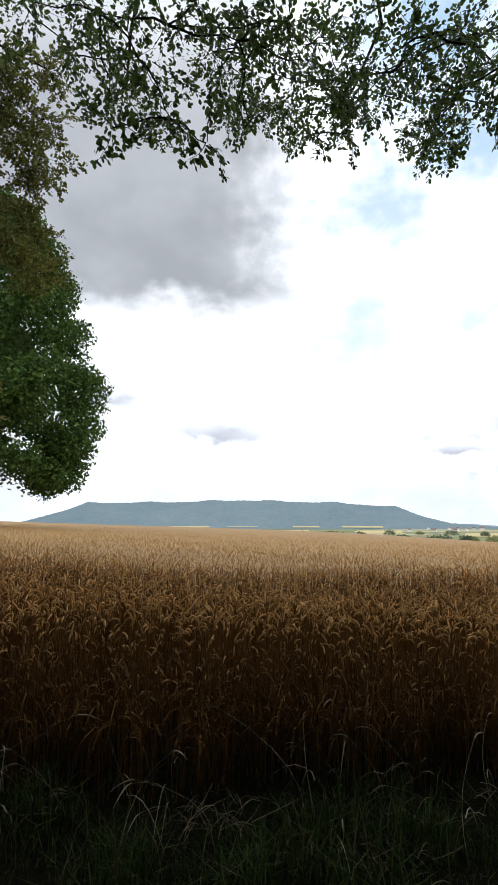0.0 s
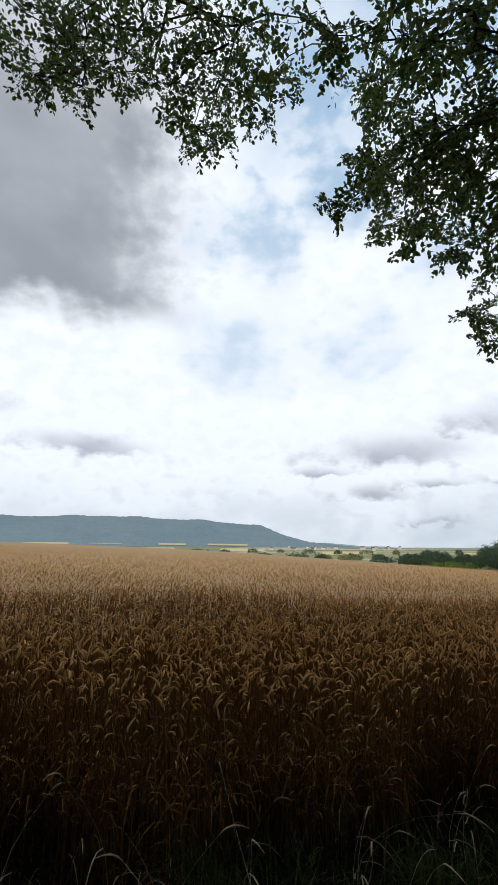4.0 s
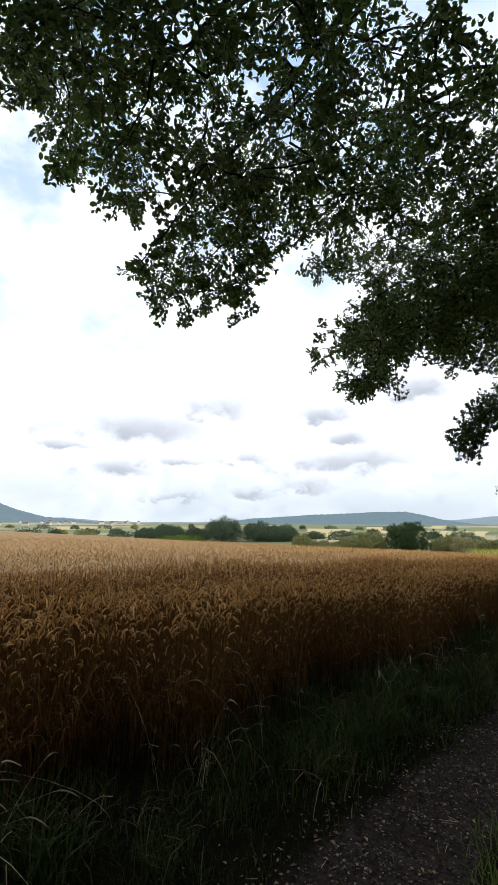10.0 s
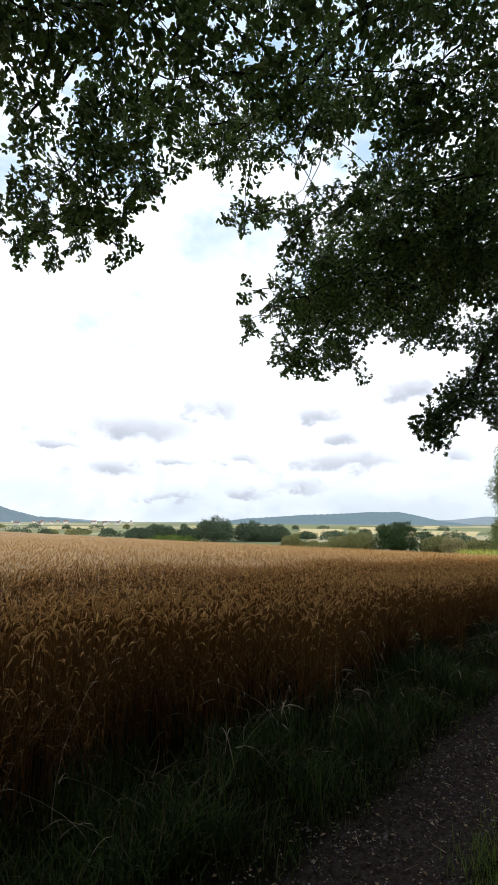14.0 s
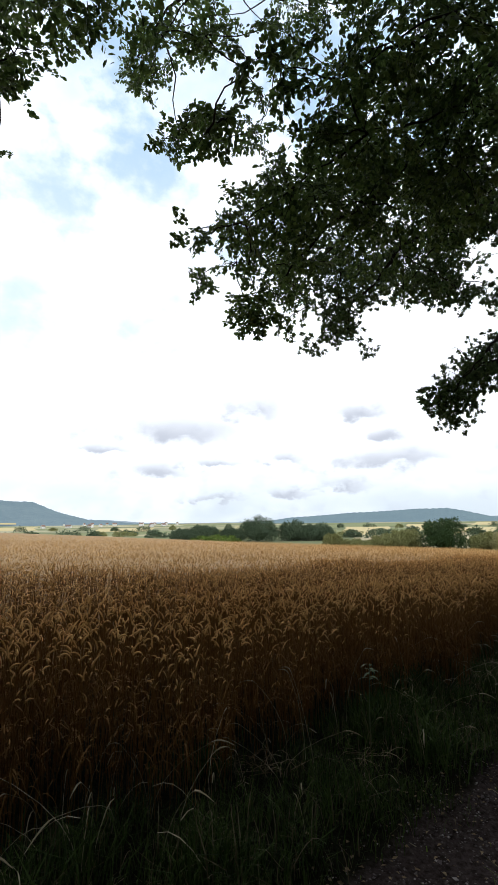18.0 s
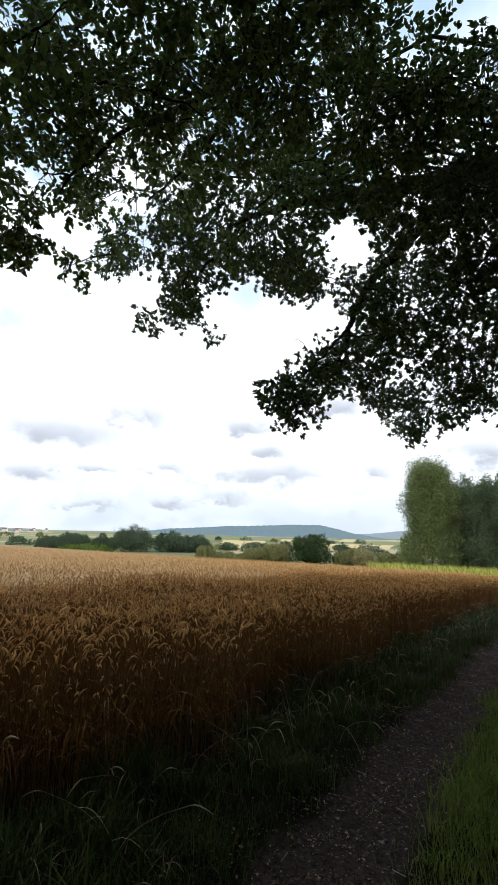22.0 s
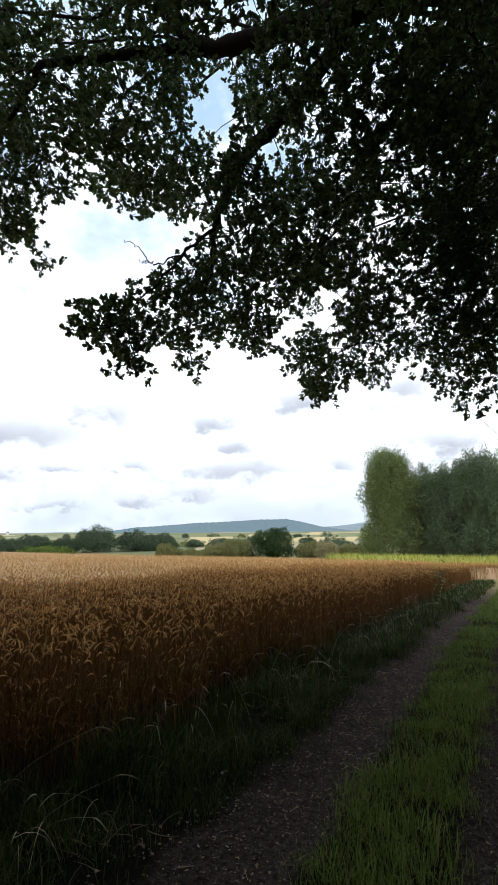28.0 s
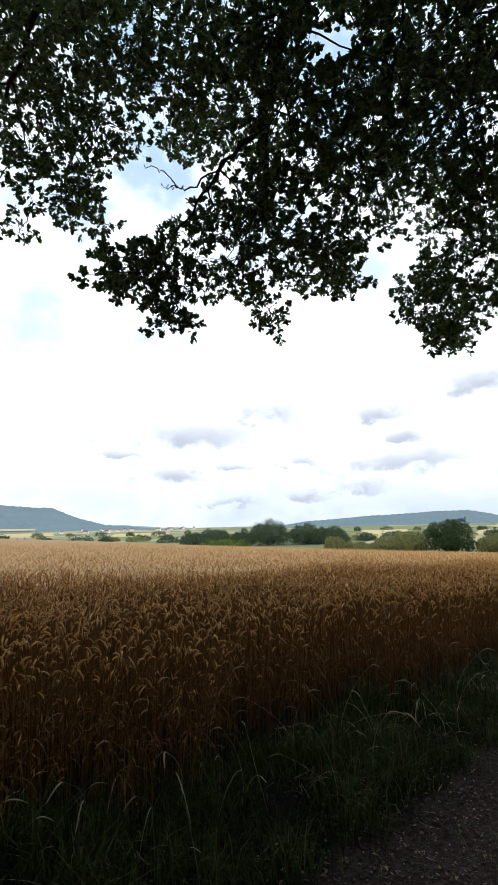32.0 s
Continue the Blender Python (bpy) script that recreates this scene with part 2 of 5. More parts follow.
GROUND, nt, shader = material("earth_track_and_meadow", 1.0, 0, 0.02)
where = nt.add("ShaderNodeNewGeometry").outputs["Position"]
px, py, pz = nt.add("ShaderNodeSeparateXYZ", [where]).outputs
bend = nt.math("MULTIPLY", nt.math("POWER", nt.math("MAXIMUM", nt.math("SUBTRACT", px, 42.0), 0.0), 2.0), 0.02)
lane = nt.math("ADD", nt.math("SUBTRACT", py, nt.math("MULTIPLY", px, 0.068)), bend)
lane = nt.math("ADD", lane, nt.math("MULTIPLY", nt.math("SUBTRACT", nt.noise(where, 1.6, 4), 0.5), 0.30))
drift = nt.math("MULTIPLY", nt.math("SUBTRACT", nt.math("MINIMUM", nt.math("MAXIMUM", px, 0.0), 22.0), 14.0), 0.025)
lane = nt.math("SUBTRACT", lane, drift)
ruts = nt.math("MAXIMUM", nt.math("MULTIPLY", nt.step(lane, 1.38, 1.52), nt.step(lane, 2.18, 2.04)), nt.math("MULTIPLY", nt.step(lane, -0.02, 0.12), nt.step(lane, 0.88, 0.72)))
grit = nt.noise(where, 30, 6, 0.7)
crumbs = nt.add("ShaderNodeTexVoronoi", {"Vector": where, "Scale": 45.0})
dirt = nt.mix(nt.step(grit, 0.3, 0.7), (0.020, 0.014, 0.012), (0.085, 0.064, 0.060))
dirt = nt.mix(nt.math("MULTIPLY", nt.step(crumbs.outputs[0], 0.30, 0.12), nt.step(nt.noise(where, 13, 3), 0.48, 0.62)), dirt, (0.24, 0.21, 0.20))
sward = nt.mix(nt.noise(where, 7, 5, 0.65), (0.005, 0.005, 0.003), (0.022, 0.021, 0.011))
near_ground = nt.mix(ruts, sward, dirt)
fields = nt.add("ShaderNodeTexVoronoi", {"Vector": nt.add("ShaderNodeMapping", {"Vector": where, "Scale": (0.0030, 0.0075, 0.0), "Rotation": (0, 0, 0.5)}).outputs[0], "Scale": 1.0})
plots = nt.add("ShaderNodeValToRGB", [nt.add("ShaderNodeSeparateColor", [fields.outputs["Color"]]).outputs[0]])
ramp = plots.color_ramp
ramp.interpolation = "CONSTANT"
for at, tint in ((0.0, (0.25, 0.27, 0.14)), (0.25, (0.46, 0.40, 0.25)), (0.40, (0.24, 0.26, 0.13)), (0.58, (0.52, 0.47, 0.32)), (0.70, (0.17, 0.19, 0.10)), (0.90, (0.30, 0.30, 0.18))):
    stop = ramp.elements[0] if at == 0 else ramp.elements.new(at)
    stop.position, stop.color = at, (*tint, 1)
distance = nt.math("SQRT", nt.math("ADD", nt.math("MULTIPLY", px, px), nt.math("MULTIPLY", py, py)))
country = nt.mix(nt.math("MULTIPLY", nt.noise(where, 0.03, 5), 0.35), plots.outputs[0], (0.20, 0.21, 0.12))
# Painted in colour: tree shade in the near ground, sunlight on the verge beyond.
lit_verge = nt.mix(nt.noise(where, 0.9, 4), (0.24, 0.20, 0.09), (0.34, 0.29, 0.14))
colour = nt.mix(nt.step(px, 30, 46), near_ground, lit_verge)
colour = nt.mix(nt.step(distance, 150, 260), colour, country)
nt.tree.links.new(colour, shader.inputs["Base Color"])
bump = nt.add("ShaderNodeBump", {"Strength": 0.8, "Distance": 0.03, "Height": nt.math("ADD", grit, nt.math("MULTIPLY", crumbs.outputs[0], 0.6))})
nt.tree.links.new(bump.outputs[0], shader.inputs["Normal"])


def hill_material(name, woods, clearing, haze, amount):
    """Far wooded slope; a little blue emission in the material stands in for the haze of the air before it."""
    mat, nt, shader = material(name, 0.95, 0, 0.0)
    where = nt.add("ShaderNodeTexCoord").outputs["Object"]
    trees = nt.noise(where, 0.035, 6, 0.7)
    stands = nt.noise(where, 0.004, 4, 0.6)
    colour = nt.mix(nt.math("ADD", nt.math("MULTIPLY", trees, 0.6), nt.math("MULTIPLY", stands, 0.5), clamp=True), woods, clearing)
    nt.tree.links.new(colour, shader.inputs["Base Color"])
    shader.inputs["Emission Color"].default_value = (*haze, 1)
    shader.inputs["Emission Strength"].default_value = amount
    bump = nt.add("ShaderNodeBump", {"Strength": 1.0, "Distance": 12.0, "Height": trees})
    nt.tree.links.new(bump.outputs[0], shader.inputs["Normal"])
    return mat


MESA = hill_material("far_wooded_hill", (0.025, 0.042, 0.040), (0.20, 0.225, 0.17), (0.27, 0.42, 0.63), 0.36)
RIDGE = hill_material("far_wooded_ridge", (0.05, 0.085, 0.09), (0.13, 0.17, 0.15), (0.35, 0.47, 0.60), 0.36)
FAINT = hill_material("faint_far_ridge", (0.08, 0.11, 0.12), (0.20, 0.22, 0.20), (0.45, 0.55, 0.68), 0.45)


def plain_material(name, dark, light, rough, scale):
    mat, nt, shader = material(name, rough, 0, 0.2)
    nt.tree.links.new(nt.mix(nt.noise(nt.add("ShaderNodeTexCoord").outputs["Object"], scale, 4), dark, light), shader.inputs["Base Color"])
    return mat


PLASTER = plain_material("pale_plaster", (0.70, 0.68, 0.64), (0.82, 0.80, 0.76), 0.9, 0.5)
TILE_RED = plain_material("red_roof_tile", (0.20, 0.13, 0.10), (0.30, 0.20, 0.17), 0.85, 0.5)


# ---- mesh helpers ----
rng = np.random.default_rng(7)


def np_mesh(name, V, F, mats, MI=None, smooth=False):
    """A mesh from vertices (n, 3), triangles (m, 3) and a material number for each triangle."""
    V, F = np.asarray(V, np.float32), np.asarray(F, np.int32)
    me = bpy.data.meshes.new(name)
    me.vertices.add(len(V)), me.loops.add(F.size), me.polygons.add(len(F))
    me.vertices.foreach_set("co", V.ravel())
    me.loops.foreach_set("vertex_index", F.ravel())
    me.polygons.foreach_set("loop_start", np.arange(0, F.size, 3, dtype=np.int32))
    if MI is not None:
        me.polygons.foreach_set("material_index", np.asarray(MI, np.int32))
    me.polygons.foreach_set("use_smooth", np.full(len(F), smooth))
    for m in mats:
        me.materials.append(m)
    me.update(calc_edges=True)
    return me


def part(name, me, parent, label="", m=None):
    ob = new(name, me)
    ob.parent = parent
    if m is not None:
        ob.matrix_basis = m
    return tagged(ob, label)


def thing(name, label, category, group="", at=(0, 0, 0), kind=""):
    ob = new(name)
    ob.location = at
    ob.empty_display_size = 0.2
    return tagged(ob, label, category, group, kind)


def join(pieces):
    """Joins (V, F, MI) triples into one."""
    V, F, MI, n = [], [], [], 0
    for v, f, mi in pieces:
        V.append(v), F.append(np.asarray(f) + n), MI.append(mi)
        n += len(v)
    return np.concatenate(V), np.concatenate(F), np.concatenate(MI)


def tube(P, R, sides=5, mi=0):
    """A tapering tube along the points P, with radii R."""
    P, R = np.asarray(P, float), np.asarray(R, float)
    along = np.gradient(P, axis=0)
    along /= np.linalg.norm(along, axis=1)[:, None] + 1e-9
    side = np.cross(along, (0.31, 0.17, 0.93) if abs(along[0][2]) < 0.9 else (1.0, 0.1, 0.0))
    side /= np.linalg.norm(side, axis=1)[:, None] + 1e-9
    up = np.cross(side, along)
    a = np.linspace(0, 2 * np.pi, sides, endpoint=False)
    V = (P[:, None] + R[:, None, None] * (side[:, None] * np.cos(a)[None, :, None] + up[:, None] * np.sin(a)[None, :, None])).reshape(-1, 3)
    F = []
    for k in range(len(P) - 1):
        for j in range(sides):
            p, q = k * sides + j, k * sides + (j + 1) % sides
            F += [(p, q, q + sides), (p, q + sides, p + sides)]
    return V, np.array(F), np.full(len(F), mi)


def ribbon(P, width, across=(0, 1, 0), mi=0):
    P, across = np.asarray(P, float), np.asarray(across, float)
    half = np.outer(width, across) / 2
    V = np.concatenate([P - half, P + half])
    n = len(P)
    F = [t for k in range(n - 1) for t in ((k, k + n, k + n + 1), (k, k + n + 1, k + 1))]
    return V, np.array(F), np.full(len(F), mi)


def scatter(templates, pos, yaw, size, lean=None):
    """Many plants as one (V, F, MI): a random template at each place."""
    pick = rng.integers(0, len(templates), len(pos))
    out = []
    for k, (V, F, MI) in enumerate(templates):
        sel = np.flatnonzero(pick == k)
        if not len(sel):
            continue
        c, s, z = np.cos(yaw[sel])[:, None], np.sin(yaw[sel])[:, None], size[sel][:, None]
        W = np.stack([(V[:, 0] * c - V[:, 1] * s) * z, (V[:, 0] * s + V[:, 1] * c) * z, V[:, 2] * z], -1)
        if lean is not None:
            W[..., :2] += lean[sel][:, None] * (np.maximum(W[..., 2:], 0) ** 1.5)
        W += pos[sel][:, None]
        FF = F[None] + (np.arange(len(sel)) * len(V))[:, None, None]
        out.append((W.reshape(-1, 3), FF.reshape(-1, 3), np.tile(MI, len(sel))))
    return join(out)


# ---- the lie of the land ----
def smooth(v, lo, hi):
    t = np.clip((np.asarray(v, float) - lo) / (hi - lo), 0, 1)
    return t * t * (3 - 2 * t)


def lane_of(x, y):
    """Metres to the field's side of the track's right-hand margin."""
    return y - 0.068 * x + 0.02 * np.maximum(x - 42, 0) ** 2


def from_lane(x, n):
    return n + 0.068 * x - 0.02 * np.maximum(x - 42, 0) ** 2


def rut_drift(x):
    """How far the wheel ruts wander from the wheat's edge along the way."""
    return 0.025 * (np.clip(x, 0, 22) - 14)


def field_east(y):
    return 57 + 5 * (1 - np.exp(-np.maximum(y - 6, 0) / 18))


def land(x, y):
    """Ground height: a slope that falls along the track, a low swell in the field, then the valley floor."""
    x, y = np.asarray(x, float), np.asarray(y, float)
    dx, dy = x - 5, y
    r = np.hypot(dx, dy)
    a = np.degrees(np.arctan2(dx, dy))
    slope = -0.04 * (np.clip(x, -70, 160) + 0.25 * np.clip(x + 70, -200, 0)) - 0.012 * np.clip(x - 25, 0, 65)
    swell = 0.55 * np.exp(-((a - 4) / 20) ** 2) * smooth(r, 20, 110)
    far = smooth(r, 125, 330)
    z = (slope + swell) * (1 - far) - (13.0 - 9.0 * smooth(r, 900, 2600)) * far
    n = lane_of(x, y)
    m = n - rut_drift(x)
    rut = np.exp(-((m - 1.78) / 0.28) ** 2) + np.exp(-((m - 0.42) / 0.28) ** 2)
    near = 1 - smooth(r, 60, 100)
    return z - 0.05 * rut * near + 0.05 * near * smooth(n, 2.05, 2.9)

# ---- ground ----
def graded(lo, fine_lo, fine_hi, hi, step, growth=1.22):
    mid = np.arange(fine_lo, fine_hi + step / 2, step)
    out, d, v = [], step, fine_hi
    while v < hi:
        d *= growth
        v = min(v + d, hi)
        out.append(v)
    back, d, v = [], step, fine_lo
    while v > lo:
        d *= growth
        v = max(v - d, lo)
        back.append(v)
    return np.concatenate([back[::-1], mid, out])


def sheet(xs, ys, height):
    X, Y = np.meshgrid(xs, ys, indexing="ij")
    V = np.stack([X, Y, height(X, Y)], -1).reshape(-1, 3)
    i, j = np.meshgrid(np.arange(len(xs) - 1), np.arange(len(ys) - 1), indexing="ij")
    a = (i * len(ys) + j).ravel()
    b = a + len(ys)
    return V, np.concatenate([np.stack([a, b, b + 1], -1), np.stack([a, b + 1, a + 1], -1)])


def rough_land(x, y):
    grain = 0.018 * np.sin(7.1 * x + 3 * np.sin(2.3 * y)) * np.sin(6.3 * y + 2 * np.sin(3.1 * x))
    return land(x, y) + grain * (np.hypot(x - 10, y) < 60)


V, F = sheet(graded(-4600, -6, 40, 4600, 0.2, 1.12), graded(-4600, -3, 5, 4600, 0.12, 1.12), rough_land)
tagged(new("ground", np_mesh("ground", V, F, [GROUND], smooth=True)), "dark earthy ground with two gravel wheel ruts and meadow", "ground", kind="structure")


# ---- ripe wheat ----
def wheat_plant(k, detail):
    """One stalk with its nodding ear; detail 2 is the nearest."""
    g = np.random.default_rng(100 + k)
    h, nod = g.uniform(0.76, 0.92), g.uniform(0.3, 2.4)
    bow = g.uniform(0.03, 0.12)
    s = np.linspace(0, 1, 4) if detail == 2 else np.linspace(0.08, 1, 2)
    stem = np.stack([bow * s ** 2, 0.02 * np.sin(3 * s + k), h * s], -1)
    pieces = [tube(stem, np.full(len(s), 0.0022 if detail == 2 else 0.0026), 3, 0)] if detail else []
    steps = 5 if detail == 2 else 2
    length = g.uniform(0.065, 0.095) * (1 if detail == 2 else 1.05 if detail else 1.15)
    at, heading, ear = stem[-1].copy(), 0.15, [stem[-1].copy()]
    for i in range(steps):
        heading += nod / steps
        at = at + length / steps * np.array([math.sin(heading), 0, math.cos(heading)])
        ear.append(at.copy())
    fat = np.interp(np.linspace(0, 1, steps + 1), [0, 0.15, 0.6, 1], [0.002, 0.0085, 0.0075, 0.0015]) * (0.78 if detail == 2 else 0.85 if detail else 1.0)
    if detail:
        pieces.append(tube(ear, fat, 4 if detail == 2 else 3, 1))
    else:
        A, M, Z = ear[0], ear[1], ear[2]
        ring = [M + fat[1] * 1.3 * np.array([math.cos(q), math.sin(q), 0.4 * math.cos(q)]) for q in (0.3, 2.4, 4.5)]
        pieces.append((np.array([A, *ring, Z]), np.array([(0, 1, 2), (0, 2, 3), (0, 3, 1), (4, 2, 1), (4, 3, 2), (4, 1, 3)]), np.full(6, 2)))
    if detail == 2:
        for i in range(2):
            z, a = h * g.uniform(0.25, 0.75), g.uniform(0, 6.28)
            d = np.array([math.cos(a), math.sin(a), 0])
            t = np.linspace(0, 1, 4)[:, None]
            blade = np.array([0, 0, z]) + d * t * g.uniform(0.08, 0.18) + np.array([0, 0, 1]) * (0.10 * t - g.uniform(0.12, 0.3) * t ** 2)
            pieces.append(ribbon(blade, [0.008, 0.009, 0.007, 0.001], (-d[1], d[0], 0), 0))
    return join(pieces)


def wheat_stand(x0, x1, n0, n1, density, detail, size=1.0):
    count = int((x1 - x0) * (n1 - n0) * density)
    x = rng.uniform(x0, x1, count)
    n = rng.uniform(n0, n1, count)
    n = np.where(n < 3.5, n + 0.12 * np.sin(1.9 * x) + 0.08 * np.sin(5.3 * x + 1), n)
    y = from_lane(x, n)
    keep = (x < field_east(y)) & (y - 1 > -1.75 * (x + 3.5))
    x, y, n = x[keep], y[keep], n[keep]
    low = np.where((n < 4.0) & (rng.random(len(x)) < 0.45), rng.uniform(0.6, 1.0, len(x)), 1.0)
    drift = 0.03 * np.sin(0.9 * x + 0.7 * y) + 0.025 * np.sin(2.3 * y - 1.1 * x)
    pos = np.stack([x, y, land(x, y) - 0.02], -1)
    lean = np.stack([rng.normal(0.02, 0.06, len(x)), rng.normal(-0.02, 0.06, len(x))], -1)
    return scatter([wheat_plant(k, detail) for k in range(9)], pos, rng.uniform(0, 6.28, len(x)), size * low * (rng.normal(0.98, 0.055, len(x)) + drift), lean)


field = [wheat_stand(-4, 6, 3.05, 4.6, 430, 2), wheat_stand(6, 16, 3.05, 4.6, 330, 2), wheat_stand(16, 26, 3.05, 4.3, 240, 2), wheat_stand(26, 44, 3.05, 4.6, 150, 1), wheat_stand(16, 26, 4.3, 4.6, 220, 1),
         wheat_stand(-8, 34, 4.6, 8, 250, 1), wheat_stand(34, 48, 4.6, 8, 120, 1), wheat_stand(44, 57, 3.05, 5.2, 70, 1), wheat_stand(48, 57, 5.2, 8, 70, 1),
         wheat_stand(-13, 52, 8, 11, 170, 0), wheat_stand(-14, 56, 11, 15, 120, 0), wheat_stand(-16, 58, 15, 21, 80, 0), wheat_stand(-22, 62, 21, 34, 45, 0), wheat_stand(-34, 62, 34, 56, 14, 0)]
V, F, MI = join(field)
wheat = tagged(new("wheat_field", np_mesh("wheat_field", V, F, [STRAW, EAR, EAR_HAZED], MI)), "field of ripe golden-brown wheat with nodding ears", "wheat field", kind="stuff")


def wheat_top(x, y):
    n = lane_of(x, y)
    inside = smooth(n - np.where(x > 43, 3.1, 5.6), 0.0, np.where(x > 43, 0.6, 1.6)) * smooth(field_east(y) - x, -0.4, 1.2)
    tuft = 0.035 * np.sin(3.1 * x + 2 * np.sin(1.3 * y)) * np.sin(2.7 * y + 1.7 * np.sin(1.9 * x))
    return land(x, y) + np.where(inside > 0, 0.69 + 0.10 * smooth(n, 6, 10) + tuft, 0) * np.minimum(1, inside * 1.5) - 0.06


V, F = sheet(np.concatenate([np.arange(-150, -30, 3.0), np.arange(-30, 66, 0.5)]), np.concatenate([np.arange(2, 40, 0.4), np.arange(40, 125, 2.5)]), wheat_top)
mid = V[F].mean(1)
keep = (lane_of(mid[:, 0], mid[:, 1]) > np.where(mid[:, 0] > 43, 2.5, 5.5)) & (mid[:, 0] < field_east(mid[:, 1]) + 1.2) & (mid[:, 1] < 122)
tagged(new("wheat_canopy", np_mesh("wheat_canopy", V, F[keep], [WHEAT_FAR], smooth=True)), "far expanse of ripe golden wheat", "wheat field", kind="stuff")


# ---- grass ----
def grass_blade(k, height, width):
    g = np.random.default_rng(300 + k)
    t = np.linspace(0, 1, 3)
    arch = g.uniform(0.15, 0.9)
    P = np.stack([height * arch * t ** 2, 0 * t, height * (t - 0.45 * arch * t ** 2.5)], -1)
    return ribbon(P, width * np.array([1, 0.75, 0.05]), (0, 1, 0), 0)


def grass_patch(x0, x1, n0, n1, density, height, width, tufty=0.0, along_ruts=0.0):
    count = int((x1 - x0) * (n1 - n0) * density)
    x, n = rng.uniform(x0, x1, count), rng.uniform(n0, n1, count)
    if tufty:
        cx, cn = rng.uniform(x0, x1, count // 110), rng.uniform(n0, n1, count // 110)
        pick = rng.integers(0, len(cx), count)
        pull = rng.random(count) < tufty
        x = np.where(pull, cx[pick] + rng.normal(0, 0.10, count), x)
        n = np.where(pull, cn[pick] + rng.normal(0, 0.10, count), n)
        stout = rng.uniform(0.55, 1.3, len(cx))[pick]
    y = from_lane(x, n + along_ruts * rut_drift(x))
    vary = 0.75 + 0.5 * np.clip(np.sin(1.7 * x + 2 * np.sin(1.1 * x)) * np.sin(2.6 * n + x) + 0.4, 0, 1)
    pos = np.stack([x, y, rough_land(x, y) - 0.005], -1)
    return scatter([grass_blade(k, height, width) for k in range(10)], pos, rng.uniform(0, 6.28, count), rng.uniform(0.5, 1.15, count) * vary * (stout if tufty else 1.0))


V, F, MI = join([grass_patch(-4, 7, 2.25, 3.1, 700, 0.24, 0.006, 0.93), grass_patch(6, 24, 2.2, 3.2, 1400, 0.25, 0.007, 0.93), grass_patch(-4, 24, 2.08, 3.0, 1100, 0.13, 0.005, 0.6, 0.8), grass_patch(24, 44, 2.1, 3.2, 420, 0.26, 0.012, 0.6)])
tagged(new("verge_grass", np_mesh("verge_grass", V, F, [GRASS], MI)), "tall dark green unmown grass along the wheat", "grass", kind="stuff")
V, F, MI = join([grass_patch(5, 24, 0.78, 1.42, 4200, 0.115, 0.005, 0.8, 1), grass_patch(24, 44, 0.75, 1.42, 700, 0.13, 0.010, 0.5, 1), grass_patch(-4, 8, 0.8, 1.4, 1200, 0.10, 0.005, 0.6, 1),
                 grass_patch(-4, 44, -1.2, 0.0, 250, 0.14, 0.008, 0.5), grass_patch(-4, 24, 0.1, 0.75, 25, 0.07, 0.006, 0.8, 1), grass_patch(-4, 30, 1.42, 2.15, 70, 0.06, 0.005, 0.8, 1)])
tagged(new("track_grass", np_mesh("track_grass", V, F, [TURF], MI)), "short green grass strip between the wheel ruts", "grass", kind="stuff")


def dry_stalk(k):
    """A bent dry grass stem with a drooping seed head."""
    g = np.random.default_rng(400 + k)
    h, bow = g.uniform(0.3, 0.6), g.uniform(0.1, 0.5)
    t = np.linspace(0, 1, 6)
    P = np.stack([bow * t ** 2, 0.03 * np.sin(3 * t), h * (t - 0.25 * bow * t ** 3)], -1)
    d = P[-1] - P[-2]
    d /= np.linalg.norm(d)
    head = np.stack([P[-1] + d * s * 0.11 + np.array([0.03, 0, -0.07]) * s * s for s in np.linspace(0, 1, 5)])
    blade = np.stack([0.25 * t, 0.04 * t, h * 0.4 + 0.12 * t - 0.3 * t * t], -1)
    return join([tube(P, np.linspace(0.0018, 0.001, 6), 3, 0), tube(head, [0.001, 0.0035, 0.004, 0.003, 0.001], 4, 0), ribbon(blade, [0.006, 0.006, 0.005, 0.004, 0.003, 0.001], (0, 1, 0), 0)])


count = 340
x, n = rng.uniform(-4, 26, count), rng.normal(2.85, 0.25, count)
y = from_lane(x, n)
V, F, MI = scatter([dry_stalk(k) for k in range(12)], np.stack([x, y, rough_land(x, y)], -1), rng.uniform(0, 6.28, count), rng.uniform(0.55, 1.2, count), rng.normal(0, 0.16, (count, 2)))
tagged(new("dry_grass", np_mesh("dry_grass", V, F, [DRY], MI)), "bleached bent grass stems with drooping seed heads", "grass", kind="stuff")


# ---- stones and dead leaves on the ruts ----
def pebble(k):
    g = np.random.default_rng(500 + k)
    V = np.array([(1, 0, 0), (-1, 0, 0), (0, 1, 0), (0, -1, 0), (0, 0, 1), (0, 0, -1)]) * g.uniform(0.6, 1.2, (6, 3)) * (1, 0.8, 0.55) + g.normal(0, 0.12, (6, 3))
    F = np.array([(0, 2, 4), (2, 1, 4), (1, 3, 4), (3, 0, 4), (2, 0, 5), (1, 2, 5), (3, 1, 5), (0, 3, 5)])
    return V, F, np.zeros(8, int)


def strewn(templates, count, x0, x1, lanes, lo, hi):
    x = rng.uniform(x0, x1, count)
    n = np.array(lanes)[rng.integers(0, len(lanes), count)] + rng.normal(0, 0.2, count)
    y = from_lane(x, n + rut_drift(x))
    return scatter(templates, np.stack([x, y, rough_land(x, y) + 0.002], -1), rng.uniform(0, 6.28, count), rng.uniform(lo, hi, count) ** 1.0)


